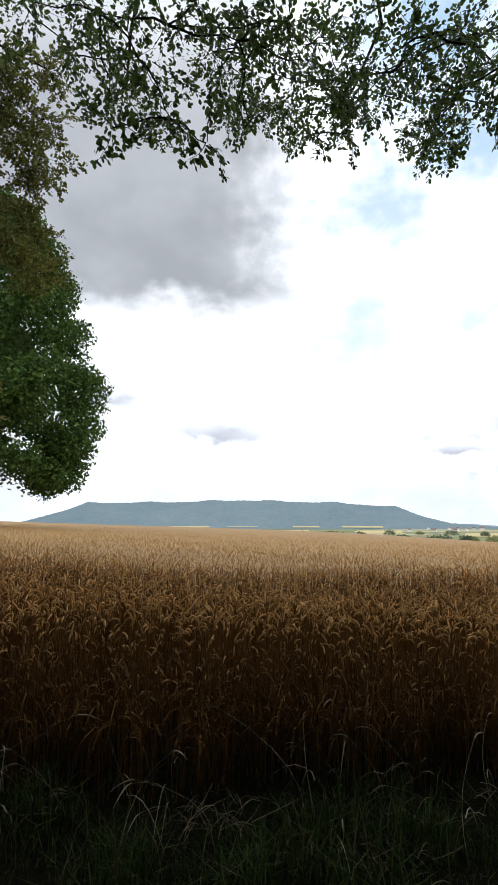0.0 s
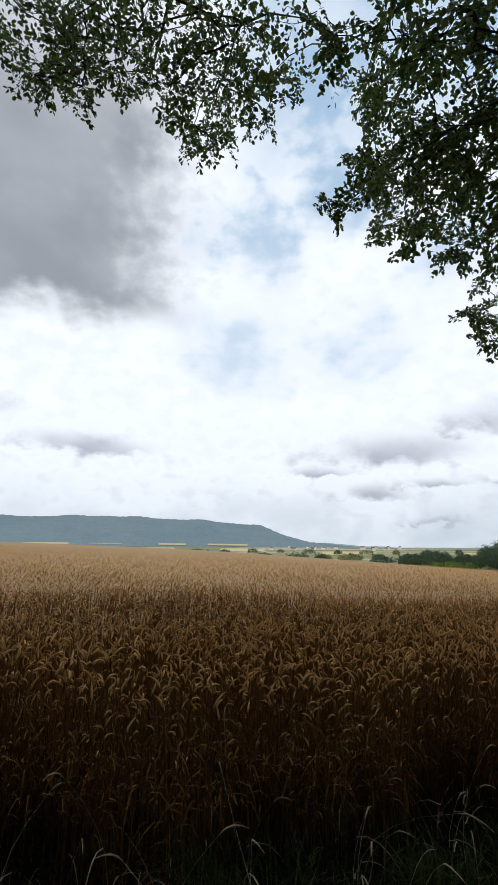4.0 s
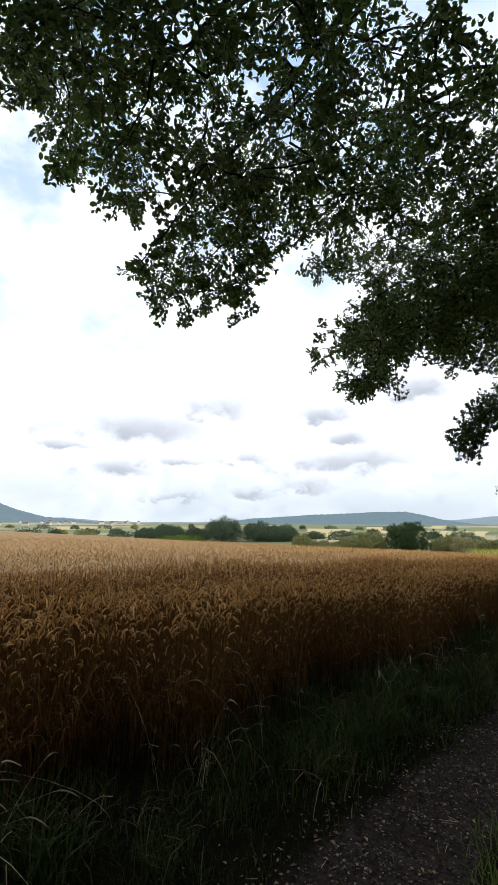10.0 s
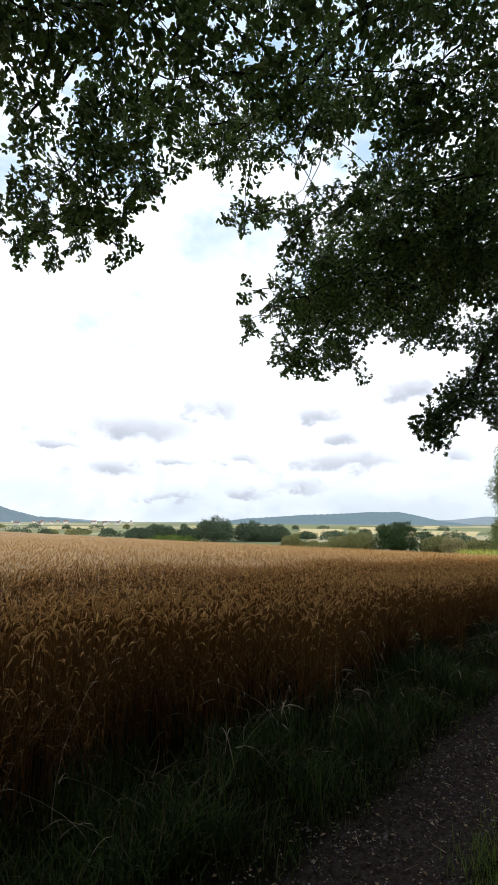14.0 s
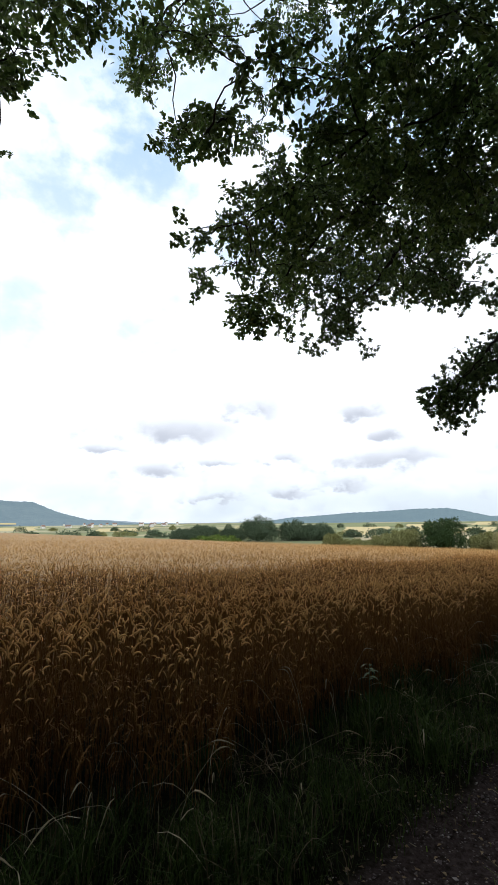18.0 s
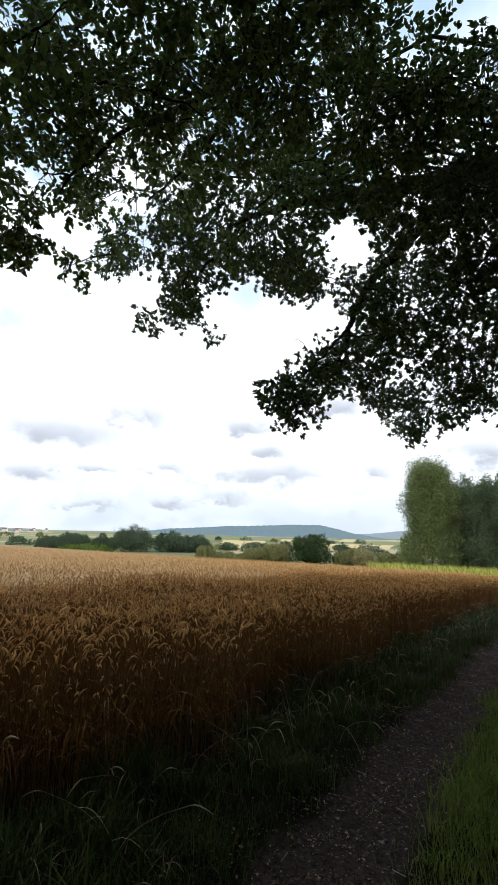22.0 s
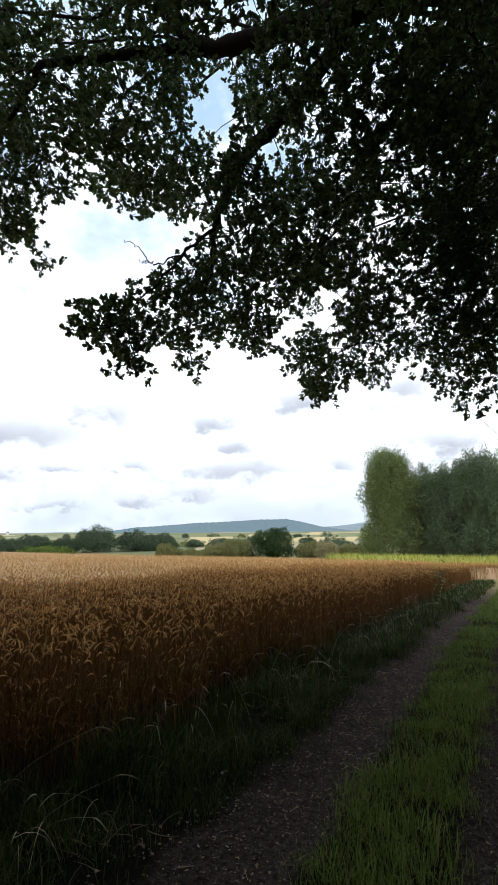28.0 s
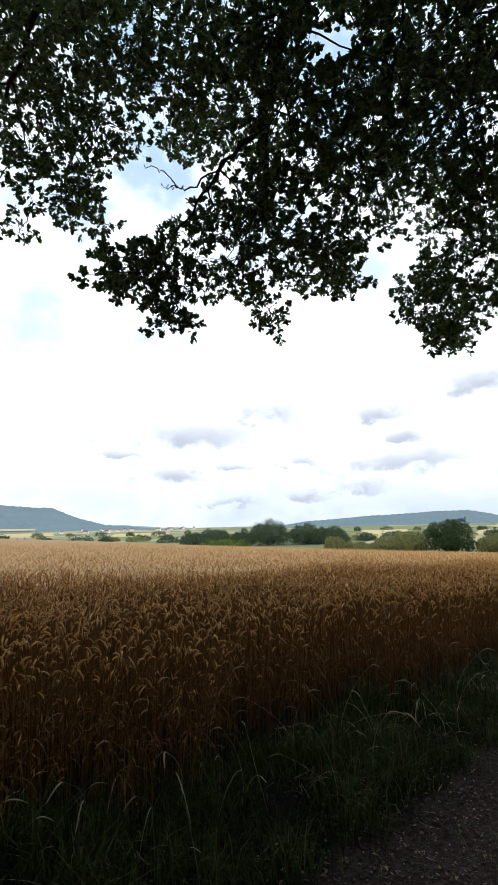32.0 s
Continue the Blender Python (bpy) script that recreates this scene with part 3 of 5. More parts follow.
V, F, MI = join([strewn([pebble(k) for k in range(8)], 24000, -3, 24, [1.78, 0.42, 1.95], 0.003, 0.012), strewn([pebble(k) for k in range(8)], 1100, -3, 26, [1.78, 0.42], 0.010, 0.024)])
tagged(new("gravel", np_mesh("gravel", V, F, [STONE], MI)), "loose grey gravel scattered in the wheel ruts", "gravel", kind="stuff")


def litter_leaf(k):
    g = np.random.default_rng(600 + k)
    V = np.array([(0, 0, 0.1), (0.5, 0.32, 0.25), (1.0, 0, 0.15), (0.5, -0.32, 0.25), (0.5, 0, 0.05)]) + g.normal(0, 0.06, (5, 3))
    return V, np.array([(0, 4, 1), (1, 4, 2), (2, 4, 3), (3, 4, 0)]), np.zeros(4, int)


V, F, MI = strewn([litter_leaf(k) for k in range(6)], 6500, -3, 28, [2.1, 1.75, 1.6, 0.5, 2.05], 0.008, 0.034)
g = np.random.default_rng(640)
bits = []
for _ in range(160):
    x, n, d, l = g.uniform(-2, 24), g.uniform(1.4, 2.2), g.uniform(0, 6.28), g.uniform(0.03, 0.10)
    y = from_lane(x, n + rut_drift(x))
    P = np.array([(x, y, rough_land(x, y) + 0.006), (x + l * math.cos(d), y + l * math.sin(d), rough_land(x, y) + 0.012)])
    bits.append(tube(P, [0.0022, 0.0014], 3, 0))
SV, SF, SMI = join(bits)
tagged(new("straw_bits", np_mesh("straw_bits", SV, SF, [DRY], SMI)), "pale bits of straw lying on the track", "straw", kind="stuff")
tagged(new("dead_leaves", np_mesh("dead_leaves", V, F, [LITTER], MI)), "dry brown fallen leaves strewn over the track", "dead leaves", kind="stuff")


# ---- leaves, sprays and trees ----
def leaf_shape(kind):
    """Outline of a leaf folded along its rib: points along one side as (along, out)."""
    side = {"plain": [(0.52, 0.38)], "beech": [(0.24, 0.26), (0.66, 0.30)], "oak": [(0.30, 0.17), (0.52, 0.28), (0.62, 0.20), (0.84, 0.30)]}[kind]
    V = [(0, 0, 0)] + [(a, o, 0.18 * o) for a, o in side] + [(1, 0, -0.06)] + [(a, -o, 0.18 * o) for a, o in side[::-1]]
    m = len(side)
    F = [(0, k + 1, k + 2) for k in range(m)] + [(0, m + 1 + k, m + 2 + k) for k in range(m)]
    return np.array(V, float), np.array(F)


def turn_to(d, up):
    """Rows of a frame whose x runs along d."""
    d = d / (np.linalg.norm(d, axis=-1, keepdims=True) + 1e-9)
    s = np.cross(up, d)
    s /= np.linalg.norm(s, axis=-1, keepdims=True) + 1e-9
    return np.stack([d, s, np.cross(d, s)], -1)


def leaves_at(base, way, size, kind, g):
    """Leaves with stalks at base, pointing along way: (V, F)."""
    V, F = leaf_shape(kind)
    up = np.stack([g.normal(0, 0.55, len(base)), g.normal(0, 0.55, len(base)), np.ones(len(base))], -1)
    R = turn_to(way, up)
    W = np.einsum("nij,vj->nvi", R, V) * size[:, None, None] + base[:, None]
    FF = F[None] + (np.arange(len(base)) * len(V))[:, None, None]
    return W.reshape(-1, 3), FF.reshape(-1, 3)


def spray_mesh(k, kind, length, twigs, per_twig, leaf, droop, mat, shape=""):
    """A leafy branch end along +x: a bowed stem, side twigs and leaves, in rows (beech) or rosettes at the twig ends (oak)."""
    g = np.random.default_rng(700 + k)
    t = np.linspace(0, 1, 5)
    P = np.stack([length * t, 0.10 * np.sin(4 * t + k) * length, length * (0.10 * t - droop * t ** 2)], -1)
    pieces = [tube(P, np.linspace(0.0055, 0.0015, 5), 3, 0)]
    bases, ways = [], []
    for i in range(twigs):
        u = 0.08 + 0.92 * i / (twigs - 1)
        at = np.array([np.interp(u, t, P[:, c]) for c in range(3)])
        a = (1 if i % 2 else -1) * g.uniform(0.5, 1.4) * (1 if i < twigs - 1 else 0.2)
        reach = length * g.uniform(0.3, 0.6) * (1.15 - 0.5 * u)
        d = np.array([math.cos(a), math.sin(a), g.normal(-0.05, 0.5)])
        s = np.linspace(0, 1, 4)
        Q = at + d * s[:, None] * reach - np.array([0, 0, 1]) * droop * 0.5 * reach * s[:, None] ** 2
        pieces.append(ribbon(Q[::3], [0.004, 0.002], (0, 0.3, 0.95), 0))
        for j in range(per_twig):
            if kind == "oak":
                v = 1.0 if j < per_twig * 0.85 else g.uniform(0.4, 0.9)
                away = d * 0.55 + g.normal(0, 0.6, 3)
            else:
                v = min(1.0, 0.08 + 0.95 * j / (per_twig - 1))
                turn = a + (1 if j % 2 else -1) * g.uniform(0.35, 1.2)
                away = np.array([math.cos(turn), math.sin(turn), g.normal(-0.3, 0.4)])
            bases.append(np.array([np.interp(v, s, Q[:, c]) for c in range(3)]) + g.normal(0, 0.010, 3))
            ways.append(away)
    bases, ways = np.array(bases), np.array(ways)
    LV, LF = leaves_at(bases, ways, leaf * g.uniform(0.65, 1.2, len(bases)), shape or kind, g)
    pieces.append((LV, LF, np.ones(len(LF), int)))
    V, F, MI = join(pieces)
    return np_mesh("leafy_spray", V, F, [BARK, mat], MI)


# stem length, side twigs, leaves on a twig and sprays in a pad, by the pad's radius
PAD_SIZES = {0.55: (0.51, 11, 9, 5), 0.30: (0.30, 8, 9, 4), 0.20: (0.22, 6, 9, 3)}
SPRAYS = {}
for radius, (length, twigs, per_twig, _) in PAD_SIZES.items():
    SPRAYS["beech", radius] = [spray_mesh(k, "beech", length, twigs, per_twig, 0.067, 0.10 + 0.12 * (k % 3), BEECH) for k in range(7)]
    SPRAYS["hanging beech", radius] = [spray_mesh(k + 60, "beech", length * 1.05, twigs, per_twig, 0.056, 0.40 + 0.15 * (k % 3), BEECH) for k in range(7)]
    SPRAYS["oak", radius] = [spray_mesh(k + 20, "oak", length, twigs * 3 // 4, per_twig * 2, 0.067, 0.06 + 0.08 * (k % 3), OAK) for k in range(7)]
SPRAYS["hornbeam", 0.55] = [spray_mesh(k + 40, "beech", 0.55, 12, 12, 0.075, 0.35 + 0.10 * (k % 3), OLIVE, "plain") for k in range(7)]


def clump(parent, kind, centre, radius, g, size=1.0, extra=0):
    """A pad of sprays that point outward from its centre in all directions."""
    count = PAD_SIZES[radius][3] + extra
    spin = g.uniform(0, 6.28)
    for k in range(count):
        up = 1 - 2 * (k + 0.5) / count
        a = spin + 2.4 * k + g.normal(0, 0.25)
        d = np.array([math.cos(a) * math.sqrt(1 - up * up), math.sin(a) * math.sqrt(1 - up * up), up])
        base = np.asarray(centre, float) + d * radius * g.uniform(-0.05, 0.22) * size
        way = d + np.array([0, 0, -0.15])
        yaw, pitch = math.degrees(math.atan2(way[1], way[0])), math.degrees(math.atan2(-way[2], math.hypot(way[0], way[1])))
        s = size * g.uniform(0.85, 1.12)
        m = pose(*base, 0, 0, yaw) @ pose(0, 0, 0, 0, max(-65, min(70, pitch)), 0) @ pose(0, 0, 0, g.uniform(-60, 60), 0, 0) @ Matrix.Diagonal((s, s, s, 1))
        part("leafy_spray", SPRAYS[kind, radius][g.integers(0, 7)], parent, m=m)


def bough(parent, name, start, end, r0, r1, g, sag=0.0, bend=0.25, steps=9):
    t = np.linspace(0, 1, steps)[:, None]
    a, b = np.asarray(start, float), np.asarray(end, float)
    side = np.cross(b - a, (0, 0, 1.0))
    side /= np.linalg.norm(side) + 1e-9
    L = np.linalg.norm(b - a)
    P = a + (b - a) * t + np.sin(t * math.pi) * np.array([0, 0, 1.0]) * L * sag + side * L * bend * 0.3 * np.sin(t * 5 + g.uniform(0, 6)) * t * (1 - t) * 2
    P[1:-1] += g.normal(0, 0.014 * L, (steps - 2, 3))
    V, F, MI = tube(P, r0 + (r1 - r0) * t[:, 0] ** 0.8, 7 if r0 > 0.05 else 5, 0)
    return part(name, np_mesh(name, V, F, [BARK], MI, smooth=True), parent)


def crooked(parent, name, points, r0, r1):
    """A limb through a few points, rounded between them; returns points along it."""
    P = np.asarray(points, float)
    u = np.linspace(0, len(P) - 1, 5 * len(P))
    Q = np.stack([np.interp(u, np.arange(len(P)), P[:, c]) for c in range(3)], -1)
    for _ in range(3):
        Q[1:-1] = (Q[:-2] + 2 * Q[1:-1] + Q[2:]) / 4
    Q += 0.02 * np.sin(np.outer(np.arange(len(Q)), (1.3, 1.7, 2.1)))
    V, F, MI = tube(Q, np.linspace(r0, r1, len(Q)) * (1 + 0.08 * np.sin(np.arange(len(Q)) * 1.9)), 9, 0)
    part(name, np_mesh(name, V, F, [BARK], MI, smooth=True), parent)
    return list(Q[len(Q) // 3::3])


def overhanging_tree(label, kind, foot, height, pads, seed, limbs=(), top=True, crown=12000, leaf=""):
    """A tree beside the track: trunk, crooked limbs out over the wheat's edge, branches and pads of leafy sprays (x, y, z, radius)."""
    g = np.random.default_rng(seed)
    base = np.array([foot[0], foot[1], float(land(foot[0], foot[1])) - 0.1])
    tree = thing(kind + "_tree", label, "tree", "trees along the track", (0, 0, 0))
    t = np.linspace(0, 1, 10)[:, None]
    P = base + np.array([0.5, 0.4, height]) * t + np.concatenate([0.15 * np.sin(3 * t), 0.12 * np.cos(4 * t), 0 * t], 1)
    V, F, MI = tube(P, np.interp(t[:, 0], [0, 0.06, 0.5, 1], [0.55, 0.36, 0.26, 0.08]), 12, 0)
    part("trunk", np_mesh("trunk", V, F, [BARK], MI, smooth=True), tree)
    joints, bearer = [], {}
    for points, r0, r1 in limbs:
        joints += crooked(tree, "limb" if r0 > 0.02 else "dead_branch", points, r0, r1)
    big = sorted(q for q in pads if q[3] > 0.5)
    for k in range(0, len(big), 16):
        few = np.array([q[:3] for q in big[k:k + 16]])
        high = few[np.argmax(few[:, 2])]
        bough(tree, "limb", P[int(g.integers(5, 8))], high, 0.06, 0.02, g, 0.04)
        joints.append(high)
    for q in sorted(pads, key=lambda q: (-q[3], -q[2])):
        c = np.array(q[:3])
        gone = [np.linalg.norm(c - j) + 2.0 * max(0.0, c[2] - j[2]) for j in joints]
        if gone and min(gone) < 2.4:
            bearer[q] = bough(tree, "branch", joints[int(np.argmin(gone))], c, 0.008 + 0.014 * q[3], 0.005, g, 0.03, 0.5, steps=6)
        joints.append(c)
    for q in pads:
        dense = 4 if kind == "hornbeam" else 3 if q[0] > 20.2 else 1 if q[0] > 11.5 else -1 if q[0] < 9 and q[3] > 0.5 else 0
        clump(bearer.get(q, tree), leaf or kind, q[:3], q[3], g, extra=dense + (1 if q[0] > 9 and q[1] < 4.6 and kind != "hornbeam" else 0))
    # Sprays and upper crown overhead, added mostly out of view to shade the ground.
    if top:
        for _ in range(14):
            c = (base[0] + g.uniform(-3.4, 3.4), base[1] + g.uniform(-1.0, 2.6), base[2] + g.uniform(0.72, 0.9) * height)
            clump(tree, leaf or kind, c, 0.55, g, 1.7)
        L = [(base[0] + g.uniform(-3.4, 3.4), base[1] + g.uniform(-3.2, 2.2), base[2] + g.uniform(0.92, 1.06) * height, 2.4, 2.4, 1.0) for _ in range(9)]
        part("crown", crown_mesh(L, crown, 0.24, BEECH if kind == "beech" else OAK, seed, 0.1), tree, "upper crown added overhead to shade the track")
    return tree


def ball(centre, radii, g, rings=7, sides=10):
    """A lumpy closed core: (V, F, MI)."""
    e = np.linspace(-math.pi / 2, math.pi / 2, rings)[:, None]
    a = np.linspace(0, 2 * math.pi, sides, endpoint=False)[None]
    k = 1 + g.normal(0, 0.06, (rings, sides))
    V = np.stack([np.cos(e) * np.cos(a) * k, np.cos(e) * np.sin(a) * k, np.sin(e) * k], -1).reshape(-1, 3) * np.asarray(radii) + np.asarray(centre)
    F = []
    for r in range(rings - 1):
        for c in range(sides):
            p, q = r * sides + c, r * sides + (c + 1) % sides
            F += [(p, q, q + sides), (p, q + sides, p + sides)]
    return V, np.array(F), np.zeros(len(F), int)


def crown_mesh(lobes, count, leaf, mat, seed, hollow=0.55, rise=-0.3, core=0.0):
    """Leaf tufts over the outside of several lobes (x, y, z, rx, ry, rz), which may have a closed core inside the first."""
    g = np.random.default_rng(seed)
    L = np.array(lobes, float)
    area = (L[:, 3] * L[:, 4] * L[:, 5]) ** (2 / 3)
    pick = g.choice(len(L), count, p=area / area.sum())
    d = g.normal(0, 1, (count, 3))
    d /= np.linalg.norm(d, axis=1)[:, None]
    r = g.uniform(hollow, 1.0, count) ** 0.5
    bump = 1 + 0.12 * np.sin(5 * d[:, 0] + 3 * pick) * np.sin(6 * d[:, 2] + pick) + g.normal(0, 0.05, count)
    P = L[pick, :3] + d * L[pick, 3:] * (r * bump)[:, None]
    way = (g.normal(0, 1, (count, 3)) + 0.35 * d if core else d + g.normal(0, 0.5, (count, 3))) + np.array([0, 0, rise])
    up = g.normal(0, 0.55, (count, 3)) + d
    R = turn_to(way, up)
    V = np.array([(0, 0, 0), (0.5, 0.36, 0.12), (1, 0, -0.05), (0.5, -0.36, 0.12)])
    W = np.einsum("nij,vj->nvi", R, V) * (leaf * g.uniform(0.6, 1.3, count))[:, None, None] + P[:, None]
    F = np.array([(0, 1, 2), (0, 2, 3)])[None] + (np.arange(count) * 4)[:, None, None]
    pieces = [(W.reshape(-1, 3), F.reshape(-1, 3), np.zeros(2 * count, int))]
    if core:
        pieces.append(ball(L[0, :3], L[0, 3:] * core, g))
    V, F, MI = join(pieces)
    return np_mesh("crown", V, F, [mat], MI)


def pads(radius, places):
    return [(x, y, z, radius) for x, y, z in places]


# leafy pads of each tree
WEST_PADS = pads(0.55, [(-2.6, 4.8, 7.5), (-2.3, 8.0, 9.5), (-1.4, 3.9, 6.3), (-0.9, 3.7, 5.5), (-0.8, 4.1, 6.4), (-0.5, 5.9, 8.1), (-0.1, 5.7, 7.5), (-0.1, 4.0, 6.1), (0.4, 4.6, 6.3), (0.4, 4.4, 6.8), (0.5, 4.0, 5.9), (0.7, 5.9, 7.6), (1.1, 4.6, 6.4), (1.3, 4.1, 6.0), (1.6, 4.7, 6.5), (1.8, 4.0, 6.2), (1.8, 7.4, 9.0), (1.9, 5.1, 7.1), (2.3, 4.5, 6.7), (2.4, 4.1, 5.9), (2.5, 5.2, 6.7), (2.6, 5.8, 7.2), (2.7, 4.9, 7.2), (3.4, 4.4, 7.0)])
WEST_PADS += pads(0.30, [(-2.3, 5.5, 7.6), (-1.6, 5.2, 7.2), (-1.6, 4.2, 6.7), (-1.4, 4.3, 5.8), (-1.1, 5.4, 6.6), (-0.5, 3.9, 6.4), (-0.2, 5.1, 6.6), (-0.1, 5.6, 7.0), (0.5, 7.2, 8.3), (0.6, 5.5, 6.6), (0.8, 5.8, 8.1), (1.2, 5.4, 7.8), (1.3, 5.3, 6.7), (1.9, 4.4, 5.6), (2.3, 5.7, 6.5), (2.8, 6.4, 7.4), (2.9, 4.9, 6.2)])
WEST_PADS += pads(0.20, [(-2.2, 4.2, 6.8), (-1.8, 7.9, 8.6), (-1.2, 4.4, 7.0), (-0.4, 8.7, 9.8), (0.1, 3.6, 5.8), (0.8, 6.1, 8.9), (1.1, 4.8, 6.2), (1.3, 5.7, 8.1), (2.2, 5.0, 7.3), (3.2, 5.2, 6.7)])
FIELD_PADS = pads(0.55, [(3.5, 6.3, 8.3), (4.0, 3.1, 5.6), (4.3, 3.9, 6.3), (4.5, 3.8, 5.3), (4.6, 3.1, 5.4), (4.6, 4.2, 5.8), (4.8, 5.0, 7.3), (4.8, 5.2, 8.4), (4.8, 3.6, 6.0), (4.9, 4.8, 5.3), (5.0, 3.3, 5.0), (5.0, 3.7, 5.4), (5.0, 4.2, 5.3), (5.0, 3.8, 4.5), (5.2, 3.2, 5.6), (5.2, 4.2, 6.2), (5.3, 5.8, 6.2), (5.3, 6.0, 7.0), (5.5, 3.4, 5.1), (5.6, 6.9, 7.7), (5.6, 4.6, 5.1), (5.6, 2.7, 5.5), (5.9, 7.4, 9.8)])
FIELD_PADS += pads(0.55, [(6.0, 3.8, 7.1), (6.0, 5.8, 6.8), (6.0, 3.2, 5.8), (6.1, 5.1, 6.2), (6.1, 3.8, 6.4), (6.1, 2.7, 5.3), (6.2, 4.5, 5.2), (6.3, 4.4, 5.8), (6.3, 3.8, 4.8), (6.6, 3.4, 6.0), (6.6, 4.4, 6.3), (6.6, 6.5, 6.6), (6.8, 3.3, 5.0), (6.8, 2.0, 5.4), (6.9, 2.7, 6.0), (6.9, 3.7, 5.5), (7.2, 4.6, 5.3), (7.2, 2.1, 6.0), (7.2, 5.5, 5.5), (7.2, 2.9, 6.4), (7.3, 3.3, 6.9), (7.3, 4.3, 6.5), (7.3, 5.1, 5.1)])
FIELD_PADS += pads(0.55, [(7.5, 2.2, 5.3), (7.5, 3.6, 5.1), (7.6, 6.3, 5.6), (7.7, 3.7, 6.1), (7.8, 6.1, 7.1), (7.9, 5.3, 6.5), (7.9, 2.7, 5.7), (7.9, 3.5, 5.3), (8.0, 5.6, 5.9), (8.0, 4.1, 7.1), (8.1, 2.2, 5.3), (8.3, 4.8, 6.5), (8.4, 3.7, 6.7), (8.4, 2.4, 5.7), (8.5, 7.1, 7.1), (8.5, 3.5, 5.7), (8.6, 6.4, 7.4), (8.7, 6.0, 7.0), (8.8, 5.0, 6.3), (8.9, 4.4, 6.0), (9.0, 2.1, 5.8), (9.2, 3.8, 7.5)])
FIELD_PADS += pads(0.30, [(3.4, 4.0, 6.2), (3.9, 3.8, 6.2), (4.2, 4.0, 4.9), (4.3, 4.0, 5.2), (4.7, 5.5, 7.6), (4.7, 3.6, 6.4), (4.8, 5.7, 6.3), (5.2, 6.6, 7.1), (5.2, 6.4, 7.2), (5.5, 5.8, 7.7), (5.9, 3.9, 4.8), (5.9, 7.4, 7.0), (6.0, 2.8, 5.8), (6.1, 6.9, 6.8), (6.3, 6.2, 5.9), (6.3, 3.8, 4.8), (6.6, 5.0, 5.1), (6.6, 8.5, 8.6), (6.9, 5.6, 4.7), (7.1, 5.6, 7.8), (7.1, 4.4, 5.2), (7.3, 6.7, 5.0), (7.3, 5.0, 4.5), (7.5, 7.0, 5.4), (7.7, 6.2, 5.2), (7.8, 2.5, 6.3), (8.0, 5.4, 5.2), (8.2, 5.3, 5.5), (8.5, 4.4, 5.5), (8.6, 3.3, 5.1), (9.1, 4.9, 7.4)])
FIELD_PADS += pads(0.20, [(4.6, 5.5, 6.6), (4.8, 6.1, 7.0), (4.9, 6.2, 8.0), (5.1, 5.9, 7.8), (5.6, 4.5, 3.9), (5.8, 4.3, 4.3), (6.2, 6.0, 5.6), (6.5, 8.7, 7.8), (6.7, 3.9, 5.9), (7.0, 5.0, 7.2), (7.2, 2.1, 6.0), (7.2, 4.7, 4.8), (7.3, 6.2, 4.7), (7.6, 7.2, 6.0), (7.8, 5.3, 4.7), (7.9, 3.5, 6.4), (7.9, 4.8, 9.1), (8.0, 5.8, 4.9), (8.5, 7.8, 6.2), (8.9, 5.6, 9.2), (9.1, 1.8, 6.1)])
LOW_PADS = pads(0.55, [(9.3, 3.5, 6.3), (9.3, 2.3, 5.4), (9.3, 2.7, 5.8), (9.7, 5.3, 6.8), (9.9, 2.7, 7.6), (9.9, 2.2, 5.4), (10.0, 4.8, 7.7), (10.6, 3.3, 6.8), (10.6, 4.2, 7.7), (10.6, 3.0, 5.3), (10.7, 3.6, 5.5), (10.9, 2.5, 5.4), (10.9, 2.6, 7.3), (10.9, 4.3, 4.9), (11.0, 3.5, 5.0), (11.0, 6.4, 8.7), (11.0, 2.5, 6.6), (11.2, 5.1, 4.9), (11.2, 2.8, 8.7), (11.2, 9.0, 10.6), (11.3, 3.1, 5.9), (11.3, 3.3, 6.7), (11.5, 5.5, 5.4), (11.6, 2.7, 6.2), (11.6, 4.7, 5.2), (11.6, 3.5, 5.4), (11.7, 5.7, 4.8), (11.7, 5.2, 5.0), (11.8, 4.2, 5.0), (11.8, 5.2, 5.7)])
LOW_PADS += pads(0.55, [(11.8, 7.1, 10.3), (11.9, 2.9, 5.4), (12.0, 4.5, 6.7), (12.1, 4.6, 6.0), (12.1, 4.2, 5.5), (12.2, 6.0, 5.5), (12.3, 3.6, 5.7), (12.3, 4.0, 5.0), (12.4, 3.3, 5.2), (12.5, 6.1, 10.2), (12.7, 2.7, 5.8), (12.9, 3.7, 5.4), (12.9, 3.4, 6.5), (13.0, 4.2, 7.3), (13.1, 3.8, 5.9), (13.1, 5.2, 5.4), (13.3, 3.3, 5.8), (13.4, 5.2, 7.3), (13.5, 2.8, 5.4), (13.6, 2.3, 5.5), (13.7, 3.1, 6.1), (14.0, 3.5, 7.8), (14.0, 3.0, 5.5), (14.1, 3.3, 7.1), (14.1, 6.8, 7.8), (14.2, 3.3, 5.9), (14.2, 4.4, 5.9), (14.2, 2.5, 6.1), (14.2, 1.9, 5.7)])
